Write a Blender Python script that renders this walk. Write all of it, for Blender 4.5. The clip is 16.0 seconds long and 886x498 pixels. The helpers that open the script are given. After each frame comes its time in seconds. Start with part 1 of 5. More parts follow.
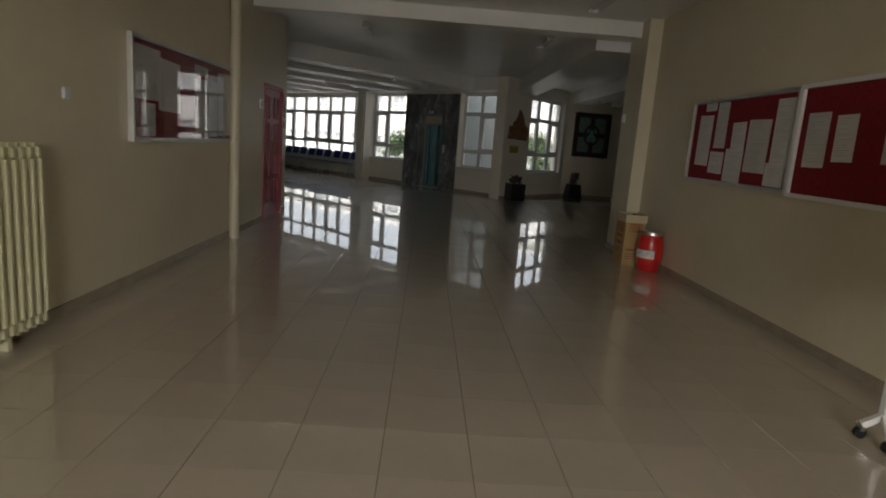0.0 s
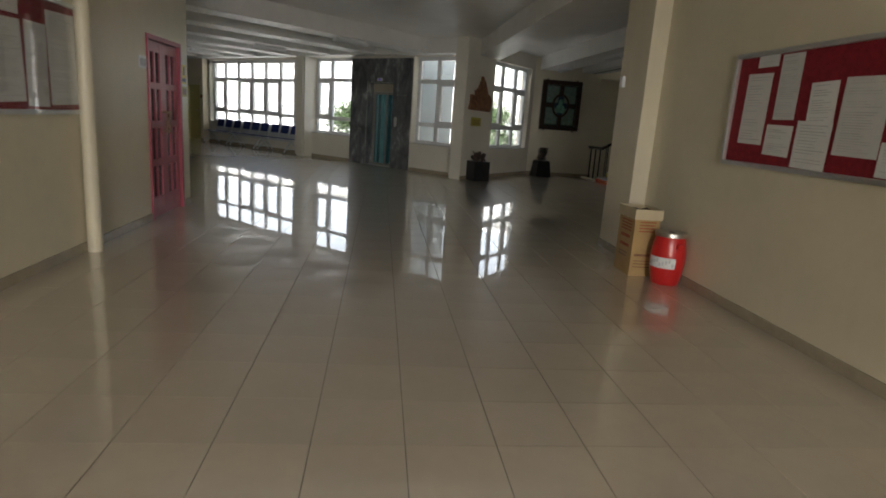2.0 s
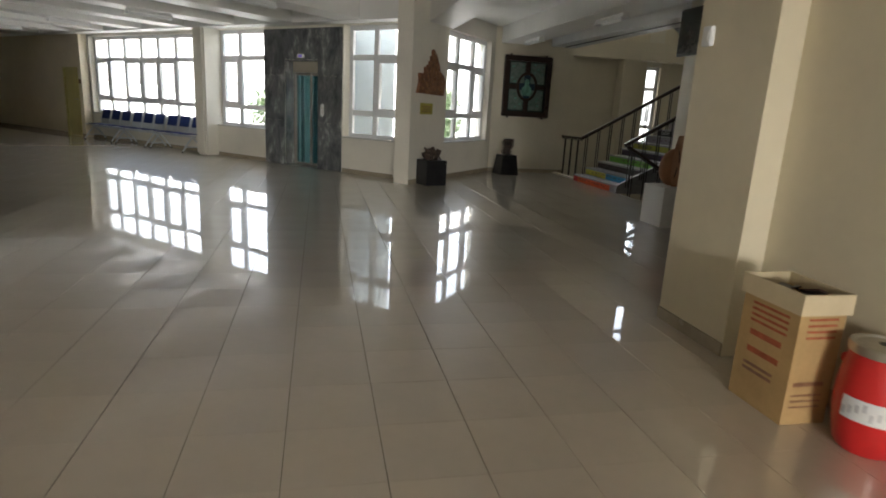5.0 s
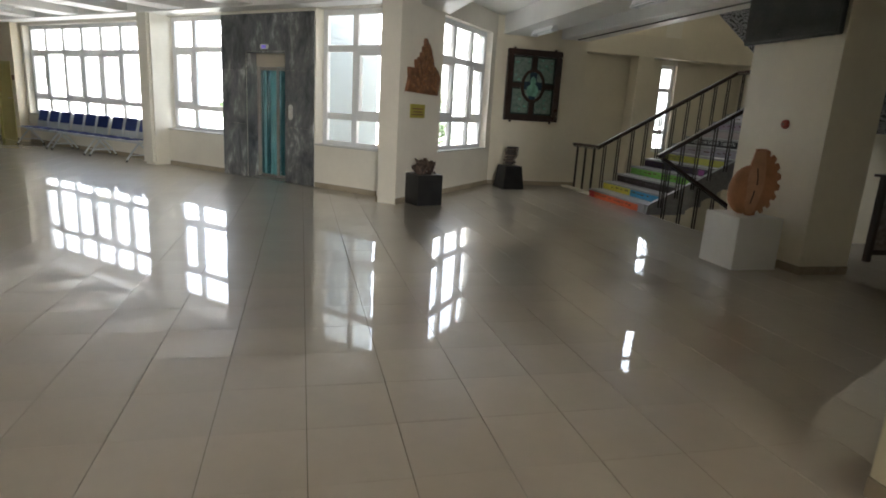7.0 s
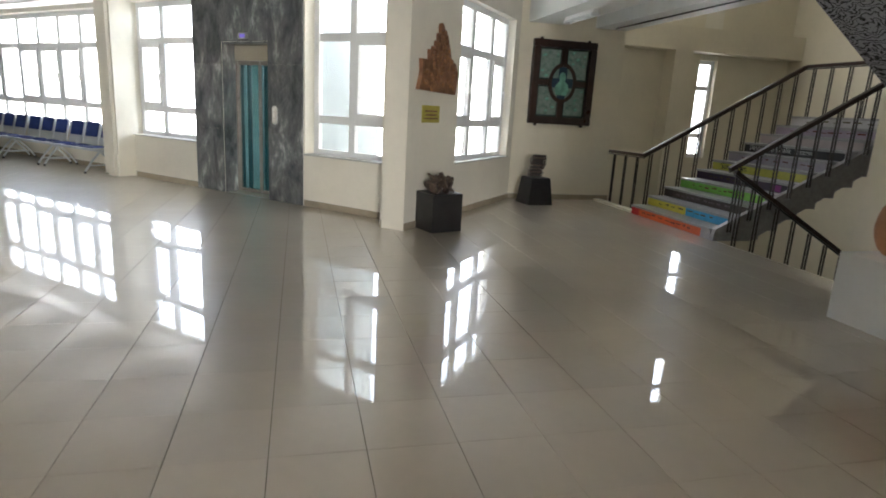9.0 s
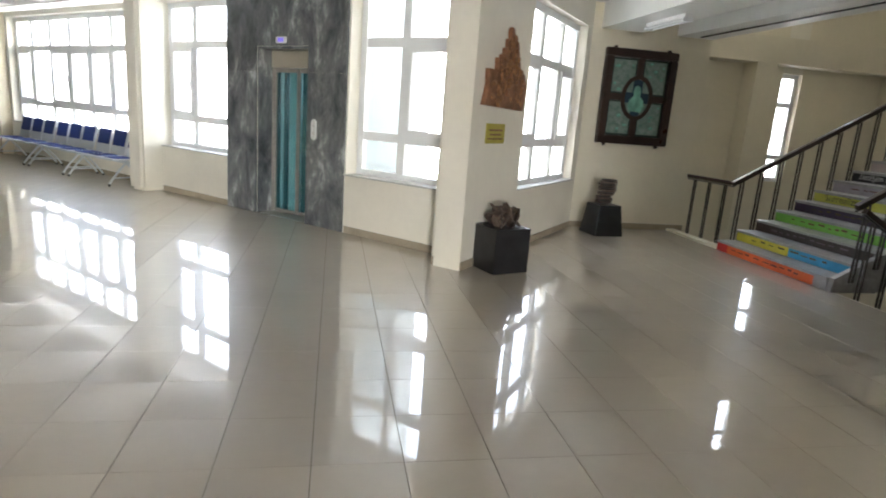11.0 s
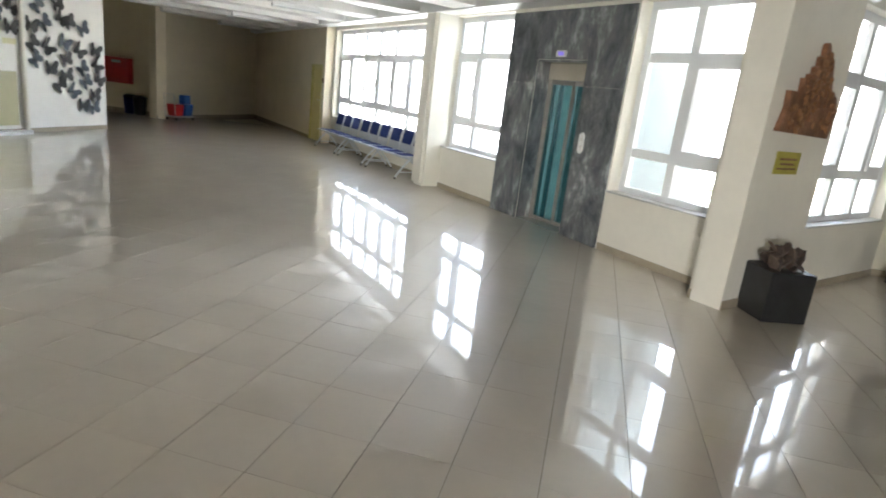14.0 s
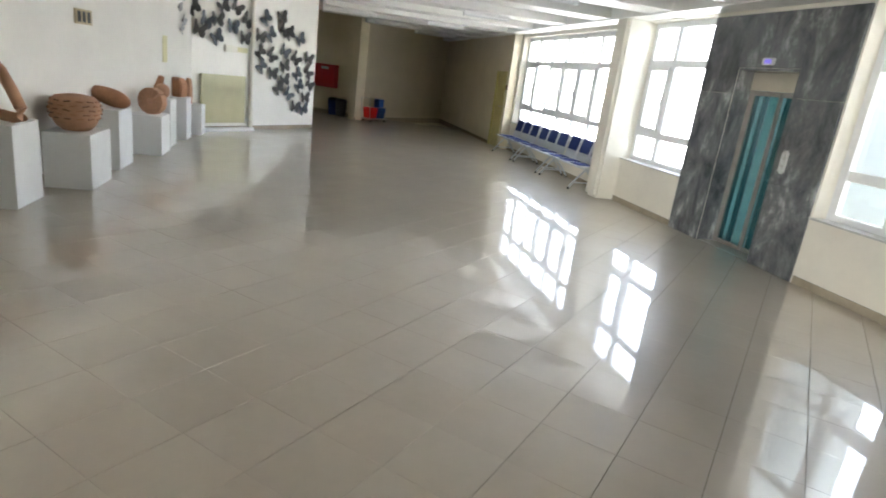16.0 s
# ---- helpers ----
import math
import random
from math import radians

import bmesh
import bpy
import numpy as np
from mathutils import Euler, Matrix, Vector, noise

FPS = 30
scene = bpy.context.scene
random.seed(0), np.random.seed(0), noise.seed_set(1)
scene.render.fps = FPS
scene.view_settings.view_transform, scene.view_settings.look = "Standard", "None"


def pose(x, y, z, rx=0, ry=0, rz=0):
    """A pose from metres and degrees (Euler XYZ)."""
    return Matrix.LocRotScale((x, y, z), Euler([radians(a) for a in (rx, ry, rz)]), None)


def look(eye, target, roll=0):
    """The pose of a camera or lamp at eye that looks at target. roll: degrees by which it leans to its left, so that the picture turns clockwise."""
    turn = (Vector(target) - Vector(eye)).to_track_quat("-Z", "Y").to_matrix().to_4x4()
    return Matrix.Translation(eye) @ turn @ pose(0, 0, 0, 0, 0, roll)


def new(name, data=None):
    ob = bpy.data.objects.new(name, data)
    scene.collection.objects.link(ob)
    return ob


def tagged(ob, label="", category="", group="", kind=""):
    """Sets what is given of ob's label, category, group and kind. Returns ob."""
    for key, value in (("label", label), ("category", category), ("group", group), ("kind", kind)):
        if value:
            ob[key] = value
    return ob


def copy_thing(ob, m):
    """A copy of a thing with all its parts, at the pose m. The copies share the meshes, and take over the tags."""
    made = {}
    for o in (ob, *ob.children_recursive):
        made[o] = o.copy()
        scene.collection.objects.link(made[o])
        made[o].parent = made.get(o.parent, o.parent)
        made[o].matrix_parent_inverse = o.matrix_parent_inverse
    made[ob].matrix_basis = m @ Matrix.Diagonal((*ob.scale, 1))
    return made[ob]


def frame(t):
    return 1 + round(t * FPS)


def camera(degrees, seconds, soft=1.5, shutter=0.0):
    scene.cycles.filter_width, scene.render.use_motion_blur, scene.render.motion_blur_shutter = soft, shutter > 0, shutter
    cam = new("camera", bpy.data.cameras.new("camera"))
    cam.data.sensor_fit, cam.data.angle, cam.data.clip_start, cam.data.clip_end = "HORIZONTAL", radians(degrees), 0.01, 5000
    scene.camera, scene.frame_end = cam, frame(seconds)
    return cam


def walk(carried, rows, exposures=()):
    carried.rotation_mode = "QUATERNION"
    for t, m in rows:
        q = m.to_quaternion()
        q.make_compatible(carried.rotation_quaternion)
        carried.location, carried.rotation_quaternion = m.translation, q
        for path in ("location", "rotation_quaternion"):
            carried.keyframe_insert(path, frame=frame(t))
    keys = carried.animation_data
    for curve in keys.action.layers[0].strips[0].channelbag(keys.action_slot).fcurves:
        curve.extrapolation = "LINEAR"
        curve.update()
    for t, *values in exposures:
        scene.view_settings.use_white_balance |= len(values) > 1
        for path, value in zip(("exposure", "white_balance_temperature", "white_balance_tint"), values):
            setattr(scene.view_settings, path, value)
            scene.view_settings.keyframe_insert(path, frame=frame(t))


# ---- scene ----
cam = camera(74.01, 16.0, soft=1.8, shutter=0.4)


PATH = [
    (0, pose(-0.289, -4.000, 1.377, 79.78, -4.22, -1.51)),
    (0.5, pose(-0.277, -3.516, 1.410, 78.71, -4.38, -2.84)),
    (1, pose(-0.245, -3.037, 1.401, 78.35, -4.35, -3.44)),
    (1.5, pose(-0.198, -2.523, 1.376, 77.79, -4.14, -4.29)),
    (2, pose(-0.164, -1.995, 1.377, 77.47, -3.93, -5.84)),
    (2.5, pose(-0.090, -1.443, 1.383, 77.15, -3.76, -6.97)),
    (3, pose(-0.035, -0.885, 1.365, 76.74, -3.58, -8.38)),
    (3.5, pose(-0.013, -0.380, 1.362, 76.55, -3.53, -9.60)),
    (4, pose(0.038, 0.122, 1.388, 76.49, -3.36, -10.25)),
    (6.5, pose(0.299, 2.758, 1.403, 76.49, -3.14, -13.10)),
    (7, pose(0.374, 3.228, 1.390, 76.69, -3.30, -13.19)),
    (7.5, pose(0.450, 3.685, 1.398, 76.71, -3.26, -13.27)),
    (8, pose(0.521, 4.107, 1.406, 76.56, -3.15, -13.50)),
    (10.5, pose(0.522, 6.080, 1.456, 77.06, -3.76, -12.20)),
    (11, pose(0.455, 6.186, 1.495, 77.17, -4.23, -10.09)),
    (11.5, pose(0.414, 6.213, 1.519, 76.99, -4.72, -6.47)),
    (12, pose(0.376, 6.208, 1.538, 76.72, -5.20, -2.47)),
    (12.5, pose(0.380, 6.213, 1.553, 76.36, -5.66, 1.85)),
    (13, pose(0.376, 6.184, 1.573, 75.97, -6.02, 6.19)),
    (13.5, pose(0.369, 6.162, 1.601, 75.51, -6.24, 10.44)),
    (14, pose(0.383, 6.163, 1.622, 75.04, -6.40, 14.87)),
    (14.5, pose(0.374, 6.186, 1.625, 74.63, -6.68, 19.20)),
    (15, pose(0.390, 6.219, 1.628, 74.31, -6.86, 23.60)),
    (15.5, pose(0.440, 6.262, 1.632, 73.95, -7.04, 28.23)),
    (16, pose(0.420, 6.245, 1.650, 73.55, -7.08, 32.30)),
]
EXPOSURE = [(0.0, 1.08, 6600, 10), (1.5, 1.90, 6500, 9), (3.5, 2.65, 6450, 9), (6.5, 3.5, 6400, 9), (8.0, 3.85, 6300, 9), (11.0, 4.42, 6200, 9), (14.0, 4.30, 6150, 8), (16.0, 4.36, 6150, 8)]
walk(cam, PATH, EXPOSURE)

# ---- world and sun ----
world = bpy.data.worlds.new("overcast_sky")
scene.world = world
world.use_nodes = True
wn = world.node_tree.nodes
sky = wn.new("ShaderNodeTexSky")
sky.sky_type = "NISHITA"
sky.sun_disc = False
sky.sun_elevation = radians(50)
sky.sun_rotation = radians(220)
sky.dust_density = 2.5
wn["Background"].inputs["Strength"].default_value = 0.15
overcast = wn.new("ShaderNodeHueSaturation")
overcast.inputs["Saturation"].default_value = 0.35
world.node_tree.links.new(sky.outputs["Color"], overcast.inputs["Color"])
world.node_tree.links.new(overcast.outputs["Color"], wn["Background"].inputs["Color"])
sun_data = bpy.data.lights.new("sun", "SUN")
sun_data.energy = 2.0
sun_data.angle = radians(20)
sun_data.color = (1.0, 0.96, 0.9)
sun = new("sun", sun_data)
sun.matrix_world = look((0, 0, 30), (10, 12, 0))

lamp_data = bpy.data.lights.new("corridor_window_light", "AREA")
lamp_data.shape = "RECTANGLE"
lamp_data.size, lamp_data.size_y = 2.3, 1.7
lamp_data.energy = 42
lamp_data.spread = radians(84)
lamp_data.color = (1.0, 0.97, 0.92)
corridor_window_light = new("corridor_window_light", lamp_data)
corridor_window_light.matrix_world = look((0, -8.95, 1.8), (0, -5.6, 0.0))

# unseen fill lamp, added to brighten the stairwell walls
stair_fill_data = bpy.data.lights.new("stair_fill_light", "AREA")
stair_fill_data.shape = "RECTANGLE"
stair_fill_data.size, stair_fill_data.size_y = 0.8, 1.9
stair_fill_data.energy = 4
stair_fill_data.spread = radians(150)
stair_fill_data.color = (1.0, 0.97, 0.92)
stair_fill_light = new("stair_fill_light", stair_fill_data)
stair_fill_light.matrix_world = look((6.55, 16.97, 4.9), (8.2, 12.5, 2.2))

# ---- materials ----
def mat(name, color, rough=0.5, metal=0.0, var=0.08, scale=3.0, bump=0.0, bscale=60.0, stain=0.0, spec=0.5, coat=0.0, rand=0.0, tint=None, gloss=0.06):
    """Procedural surface: base colour varied at two scales, roughness varied, fine bump."""
    m = bpy.data.materials.new(name)
    m.use_nodes = True
    nt = m.node_tree
    N, L = nt.nodes, nt.links
    b = N["Principled BSDF"]
    b.inputs["Metallic"].default_value = metal
    b.inputs["Specular IOR Level"].default_value = spec
    b.inputs["Coat Weight"].default_value = coat
    b.inputs["Coat Roughness"].default_value = 0.014
    b.inputs["Coat IOR"].default_value = 1.85
    tc = N.new("ShaderNodeTexCoord")
    n1 = N.new("ShaderNodeTexNoise")
    n1.inputs["Scale"].default_value = scale
    n1.inputs["Detail"].default_value = 5
    L.new(tc.outputs["Object"], n1.inputs["Vector"])
    n2 = N.new("ShaderNodeTexNoise")
    n2.inputs["Scale"].default_value = scale * 9
    n2.inputs["Detail"].default_value = 3
    L.new(tc.outputs["Object"], n2.inputs["Vector"])
    mix = N.new("ShaderNodeMix")
    mix.data_type = "RGBA"
    c2 = tint or tuple(c * (1 - 2.2 * var) for c in color)
    mix.inputs["A"].default_value = (*color, 1)
    mix.inputs["B"].default_value = (*c2, 1)
    add = N.new("ShaderNodeMath")
    add.operation = "MULTIPLY_ADD"
    L.new(n2.outputs["Fac"], add.inputs[0])
    add.inputs[1].default_value = 0.35
    L.new(n1.outputs["Fac"], add.inputs[2])
    ramp = N.new("ShaderNodeMapRange")
    ramp.inputs["From Min"].default_value = 0.45
    ramp.inputs["From Max"].default_value = 0.95
    L.new(add.outputs[0], ramp.inputs["Value"])
    L.new(ramp.outputs[0], mix.inputs["Factor"])
    out = mix.outputs["Result"]
    if rand:
        oi = N.new("ShaderNodeObjectInfo")
        hs = N.new("ShaderNodeHueSaturation")
        mr = N.new("ShaderNodeMapRange")
        mr.inputs["To Min"].default_value = 1 - rand
        mr.inputs["To Max"].default_value = 1 + rand
        L.new(oi.outputs["Random"], mr.inputs["Value"])
        L.new(mr.outputs[0], hs.inputs["Value"])
        L.new(out, hs.inputs["Color"])
        out = hs.outputs["Color"]
    L.new(out, b.inputs["Base Color"])
    rr = N.new("ShaderNodeMapRange")
    rr.inputs["To Min"].default_value = max(0.0, rough - gloss - stain)
    rr.inputs["To Max"].default_value = min(1.0, rough + gloss + stain)
    L.new(n1.outputs["Fac"], rr.inputs["Value"])
    L.new(rr.outputs[0], b.inputs["Roughness"])
    if bump:
        n3 = N.new("ShaderNodeTexNoise")
        n3.inputs["Scale"].default_value = bscale
        n3.inputs["Detail"].default_value = 4
        L.new(tc.outputs["Object"], n3.inputs["Vector"])
        bp = N.new("ShaderNodeBump")
        bp.inputs["Strength"].default_value = bump
        bp.inputs["Distance"].default_value = 0.01
        L.new(n3.outputs["Fac"], bp.inputs["Height"])
        L.new(bp.outputs[0], b.inputs["Normal"])
        if coat:
            L.new(bp.outputs[0], b.inputs["Coat Normal"])
    return m


def glass(name, color=(1, 1, 1), mixfac=0.12):
    """Thin pane: mostly clear with a Fresnel gloss."""
    m = bpy.data.materials.new(name)
    m.use_nodes = True
    N, L = m.node_tree.nodes, m.node_tree.links
    N.remove(N["Principled BSDF"])
    tr = N.new("ShaderNodeBsdfTransparent")
    tr.inputs[0].default_value = (*color, 1)
    gl = N.new("ShaderNodeBsdfGlossy")
    gl.inputs["Roughness"].default_value = 0.02
    lw = N.new("ShaderNodeLayerWeight")
    pw = N.new("ShaderNodeMath")
    pw.operation = "POWER"
    pw.inputs[1].default_value = 4.0
    L.new(lw.outputs["Facing"], pw.inputs[0])
    fr = N.new("ShaderNodeMath")
    fr.operation = "MULTIPLY_ADD"
    fr.inputs[1].default_value = 0.6
    fr.inputs[2].default_value = 0.04
    L.new(pw.outputs[0], fr.inputs[0])
    mx = N.new("ShaderNodeMixShader")
    L.new(fr.outputs[0], mx.inputs[0])
    L.new(tr.outputs[0], mx.inputs[1])
    L.new(gl.outputs[0], mx.inputs[2])
    L.new(mx.outputs[0], N["Material Output"].inputs[0])
    return m


def emit(name, color, strength):
    m = bpy.data.materials.new(name)
    m.use_nodes = True
    b = m.node_tree.nodes["Principled BSDF"]
    b.inputs["Base Color"].default_value = (*color, 1)
    b.inputs["Emission Color"].default_value = (*color, 1)
    b.inputs["Emission Strength"].default_value = strength
    return m


def marble_mat():
    """Dark grey slate-like marble with pale smoky veins."""
    m = bpy.data.materials.new("grey_marble")
    m.use_nodes = True
    N, L = m.node_tree.nodes, m.node_tree.links
    b = N["Principled BSDF"]
    tc = N.new("ShaderNodeTexCoord")
    mp = N.new("ShaderNodeMapping")
    mp.inputs["Rotation"].default_value = (0.5, 0.3, 0.4)
    mp.inputs["Scale"].default_value = (1.25, 1.25, 0.6)
    L.new(tc.outputs["Object"], mp.inputs[0])
    n = N.new("ShaderNodeTexNoise")
    n.inputs["Scale"].default_value = 2.6
    n.inputs["Detail"].default_value = 12
    n.inputs["Roughness"].default_value = 0.72
    n.inputs["Distortion"].default_value = 0.35
    L.new(mp.outputs[0], n.inputs["Vector"])
    r = N.new("ShaderNodeValToRGB")
    e = r.color_ramp.elements
    e[0].position, e[0].color = 0.36, (0.05, 0.054, 0.06, 1)
    e[1].position, e[1].color = 0.72, (0.50, 0.51, 0.50, 1)
    k = r.color_ramp.elements.new(0.55)
    k.color = (0.15, 0.155, 0.16, 1)
    L.new(n.outputs["Fac"], r.inputs[0])
    oi = N.new("ShaderNodeObjectInfo")
    hs = N.new("ShaderNodeHueSaturation")
    mr = N.new("ShaderNodeMapRange")
    mr.inputs["To Min"].default_value = 0.85
    mr.inputs["To Max"].default_value = 1.2
    L.new(oi.outputs["Random"], mr.inputs["Value"])
    L.new(mr.outputs[0], hs.inputs["Value"])
    L.new(r.outputs[0], hs.inputs["Color"])
    L.new(hs.outputs[0], b.inputs["Base Color"])
    b.inputs["Roughness"].default_value = 0.22
    return m


M_TILE = mat("polished_tile", (0.53, 0.465, 0.375), 0.34, var=0.05, scale=1.6, rand=0.025, spec=1.0, gloss=0.05, bump=0.0007, bscale=3.5, coat=1.0)
M_GROUT = mat("dark_grout", (0.22, 0.19, 0.16), 0.8, var=0.2, scale=8)
M_WALL = mat("cream_wall_paint", (0.83, 0.79, 0.69), 0.42, var=0.05, scale=1.3, bump=0.10, bscale=90)
M_WALLC = mat("yellow_cream_wall_paint", (0.72, 0.65, 0.49), 0.4, var=0.05, scale=1.2, bump=0.10, bscale=90)
M_PALEWALL = mat("off_white_wall_paint", (0.86, 0.83, 0.77), 0.42, var=0.04, scale=1.3, bump=0.10, bscale=90)
M_WARM = mat("warm_cream_wall_paint", (0.80, 0.74, 0.60), 0.42, var=0.05, scale=1.3, bump=0.10, bscale=90)
M_FARWALL = mat("buff_wall_paint", (0.80, 0.71, 0.54), 0.45, var=0.06, scale=1.1, bump=0.10, bscale=90)
M_CEIL = mat("white_ceiling_paint", (0.86, 0.85, 0.82), 0.4, var=0.04, scale=1.5, bump=0.08, bscale=70)
M_BASE = mat("beige_skirting_tile", (0.42, 0.36, 0.27), 0.25, var=0.12, scale=4)
M_PVC = mat("white_pvc", (0.82, 0.83, 0.84), 0.3, var=0.02, scale=5)
M_SILL = mat("grey_stone_sill", (0.55, 0.54, 0.51), 0.4, var=0.12, scale=14)
M_GLASS = glass("window_glass")
M_MARBLE = marble_mat()
M_STEEL = mat("brushed_steel", (0.62, 0.60, 0.56), 0.32, metal=1.0, var=0.08, scale=20)
M_CHAMPAGNE = mat("champagne_metal", (0.52, 0.47, 0.38), 0.4, metal=0.5, var=0.06)
M_FRAMESTEEL = mat("dull_lift_steel", (0.36, 0.34, 0.31), 0.4, metal=0.6, var=0.12, scale=9)
M_WHITE = mat("white_painted_board", (0.84, 0.84, 0.83), 0.45, var=0.03, scale=3, bump=0.03)
M_BLACK = mat("black_paint", (0.02, 0.02, 0.022), 0.4, var=0.3, scale=6)
M_DARKWOOD = mat("dark_wood", (0.05, 0.024, 0.017), 0.3, var=0.3, scale=5, bump=0.1, bscale=40)
M_TERRA = mat("terracotta", (0.52, 0.25, 0.13), 0.75, var=0.18, scale=5, bump=0.3, bscale=60)
M_BRONZE = mat("glazed_brown_ceramic", (0.30, 0.14, 0.07), 0.42, var=0.3, scale=9, bump=0.5, bscale=30)
M_RED = mat("red_plastic", (0.55, 0.02, 0.02), 0.3, var=0.08, scale=4)
M_DOORRED = mat("red_door_paint", (0.40, 0.07, 0.105), 0.35, var=0.1, scale=4)
M_CARD = mat("brown_cardboard", (0.46, 0.30, 0.13), 0.85, var=0.12, scale=5, bump=0.05)
M_FELT = mat("red_felt", (0.26, 0.008, 0.018), 0.95, var=0.15, scale=30, bump=0.2, bscale=300)
M_PAPER = mat("white_paper", (0.66, 0.66, 0.65), 0.8, var=0.04, scale=6, rand=0.1)
M_INK = mat("grey_print", (0.56, 0.56, 0.57), 0.8, var=0.15, scale=10)
M_ALU = mat("aluminium", (0.72, 0.72, 0.70), 0.35, metal=0.9, var=0.06, scale=10)
M_RADIATOR = mat("cream_radiator_enamel", (0.72, 0.69, 0.46), 0.35, var=0.08, scale=6, bump=0.05)
M_BLUE = mat("navy_blue_fabric", (0.012, 0.035, 0.20), 0.8, var=0.2, scale=20, bump=0.1, bscale=300)
M_YELLOW = mat("yellow_sign", (0.72, 0.52, 0.02), 0.4, var=0.05)
M_YELLOWPALE = mat("pale_yellow_cover", (0.74, 0.69, 0.40), 0.5, var=0.05)
M_PLAQUE = mat("dull_brass", (0.50, 0.44, 0.08), 0.45, metal=0.0, var=0.12, scale=8)
M_CONCRETE = mat("outside_paving", (0.5, 0.49, 0.46), 0.9, var=0.15, scale=0.4)
M_FACADE = mat("white_facade", (0.85, 0.84, 0.81), 0.85, var=0.05, scale=0.3)


# ---- building helpers ----
R2 = math.sqrt(0.5)
MW = pose(0, 0, 0, 0, 0, -45)  # frame of the window wall: local x = u along it, local y = w outward


def uw(u, w):
    """Plan point from the window wall's own frame."""
    return ((u + w) * R2, (w - u) * R2)


def box(bm, x0, x1, y0, y1, z0, z1, m=None, bevel=0.0):
    """Adds a box to bm, with its edges rounded by bevel."""
    vs = [bm.verts.new((x, y, z)) for z in (z0, z1) for x, y in ((x0, y0), (x1, y0), (x1, y1), (x0, y1))]
    fs = [bm.faces.new([vs[i] for i in f]) for f in ((3, 2, 1, 0), (4, 5, 6, 7), (0, 1, 5, 4), (1, 2, 6, 5), (2, 3, 7, 6), (3, 0, 4, 7))]
    if bevel:
        es = list({e for f in fs for e in f.edges})
        r = bmesh.ops.bevel(bm, geom=es, offset=bevel, segments=2, affect="EDGES")
        vs = list({v for f in r["faces"] for v in f.verts} | {v for v in vs if v.is_valid})
    if m is not None:
        bmesh.ops.transform(bm, matrix=m, verts=vs)
    return vs


def cyl(bm, p, q, r, r2=None, seg=12):
    """A round bar from p to q."""
    p, q = Vector(p), Vector(q)
    d = q - p
    ret = bmesh.ops.create_cone(bm, cap_ends=True, segments=seg, radius1=r, radius2=r if r2 is None else r2, depth=d.length)
    bmesh.ops.transform(bm, matrix=Matrix.Translation((p + q) / 2) @ d.to_track_quat("Z", "Y").to_matrix().to_4x4(), verts=ret["verts"])
    return ret["verts"]


def bar(bm, p, q, a, b):
    """A square bar from p to q, a wide and b high."""
    p, q = Vector(p), Vector(q)
    d = q - p
    turn = d.to_track_quat("X", "Z").to_matrix().to_4x4()
    return box(bm, 0, d.length, -a / 2, a / 2, -b / 2, b / 2, Matrix.Translation(p) @ turn)


def lathe(bm, prof, seg=28, m=None):
    """A turned body from a profile of (radius, height)."""
    rings = [[bm.verts.new((r * math.cos(2 * math.pi * i / seg), r * math.sin(2 * math.pi * i / seg), z)) for i in range(seg)] for r, z in prof]
    for a, b in zip(rings, rings[1:]):
        for i in range(seg):
            bm.faces.new((a[i], a[(i + 1) % seg], b[(i + 1) % seg], b[i]))
    bm.faces.new(rings[0][::-1])
    bm.faces.new(rings[-1])
    vs = [v for r in rings for v in r]
    if m is not None:
        bmesh.ops.transform(bm, matrix=m, verts=vs)
    return vs


def slab(bm, outline, t, m=None):
    """A plate of thickness t (local -y to +y) from an outline of (x, z)."""
    a = [bm.verts.new((x, 0, z)) for x, z in outline]
    b = [bm.verts.new((x, t, z)) for x, z in outline]
    n = len(a)
    bm.faces.new(a)
    bm.faces.new(b[::-1])
    for i in range(n):
        bm.faces.new((a[(i + 1) % n], a[i], b[i], b[(i + 1) % n]))
    if m is not None:
        bmesh.ops.transform(bm, matrix=m, verts=a + b)
    return a + b


def finish(name, bm, material, smooth=False):
    bmesh.ops.recalc_face_normals(bm, faces=bm.faces)
    me = bpy.data.meshes.new(name)
    bm.to_mesh(me)
    bm.free()
    if smooth:
        for f in me.polygons:
            f.use_smooth = True
        me.set_sharp_from_angle(angle=radians(40))
    me.materials.append(material)
    return me


def part(name, bm, material, parent, label="", smooth=False):
    """Links a bmesh as one mesh object under a thing or a part."""
    ob = new(name, finish(name, bm, material, smooth))
    ob.parent = parent
    return tagged(ob, label) if label else ob


def thing(name, m, label, category, group="", kind=""):
    ob = new(name)
    ob.matrix_world = m
    ob.empty_display_size = 0.1
    return tagged(ob, label, category, group, kind)


def solid(name, bm, material, label, category, m=None, kind="", group="", smooth=False):
    """A thing of one mesh."""
    ob = new(name, finish(name, bm, material, smooth))
    if m is not None:
        ob.matrix_world = m
    return tagged(ob, label, category, group, kind)


def simple(*spec):
    bm = bmesh.new()
    for a in spec:
        box(bm, *a)
    return bm


def along(p, q):
    """Frame of a wall: origin at p, local x towards q, local y to its left."""
    a = math.atan2(q[1] - p[1], q[0] - p[0])
    return pose(p[0], p[1], 0, 0, 0, math.degrees(a)), math.hypot(q[0] - p[0], q[1] - p[1])


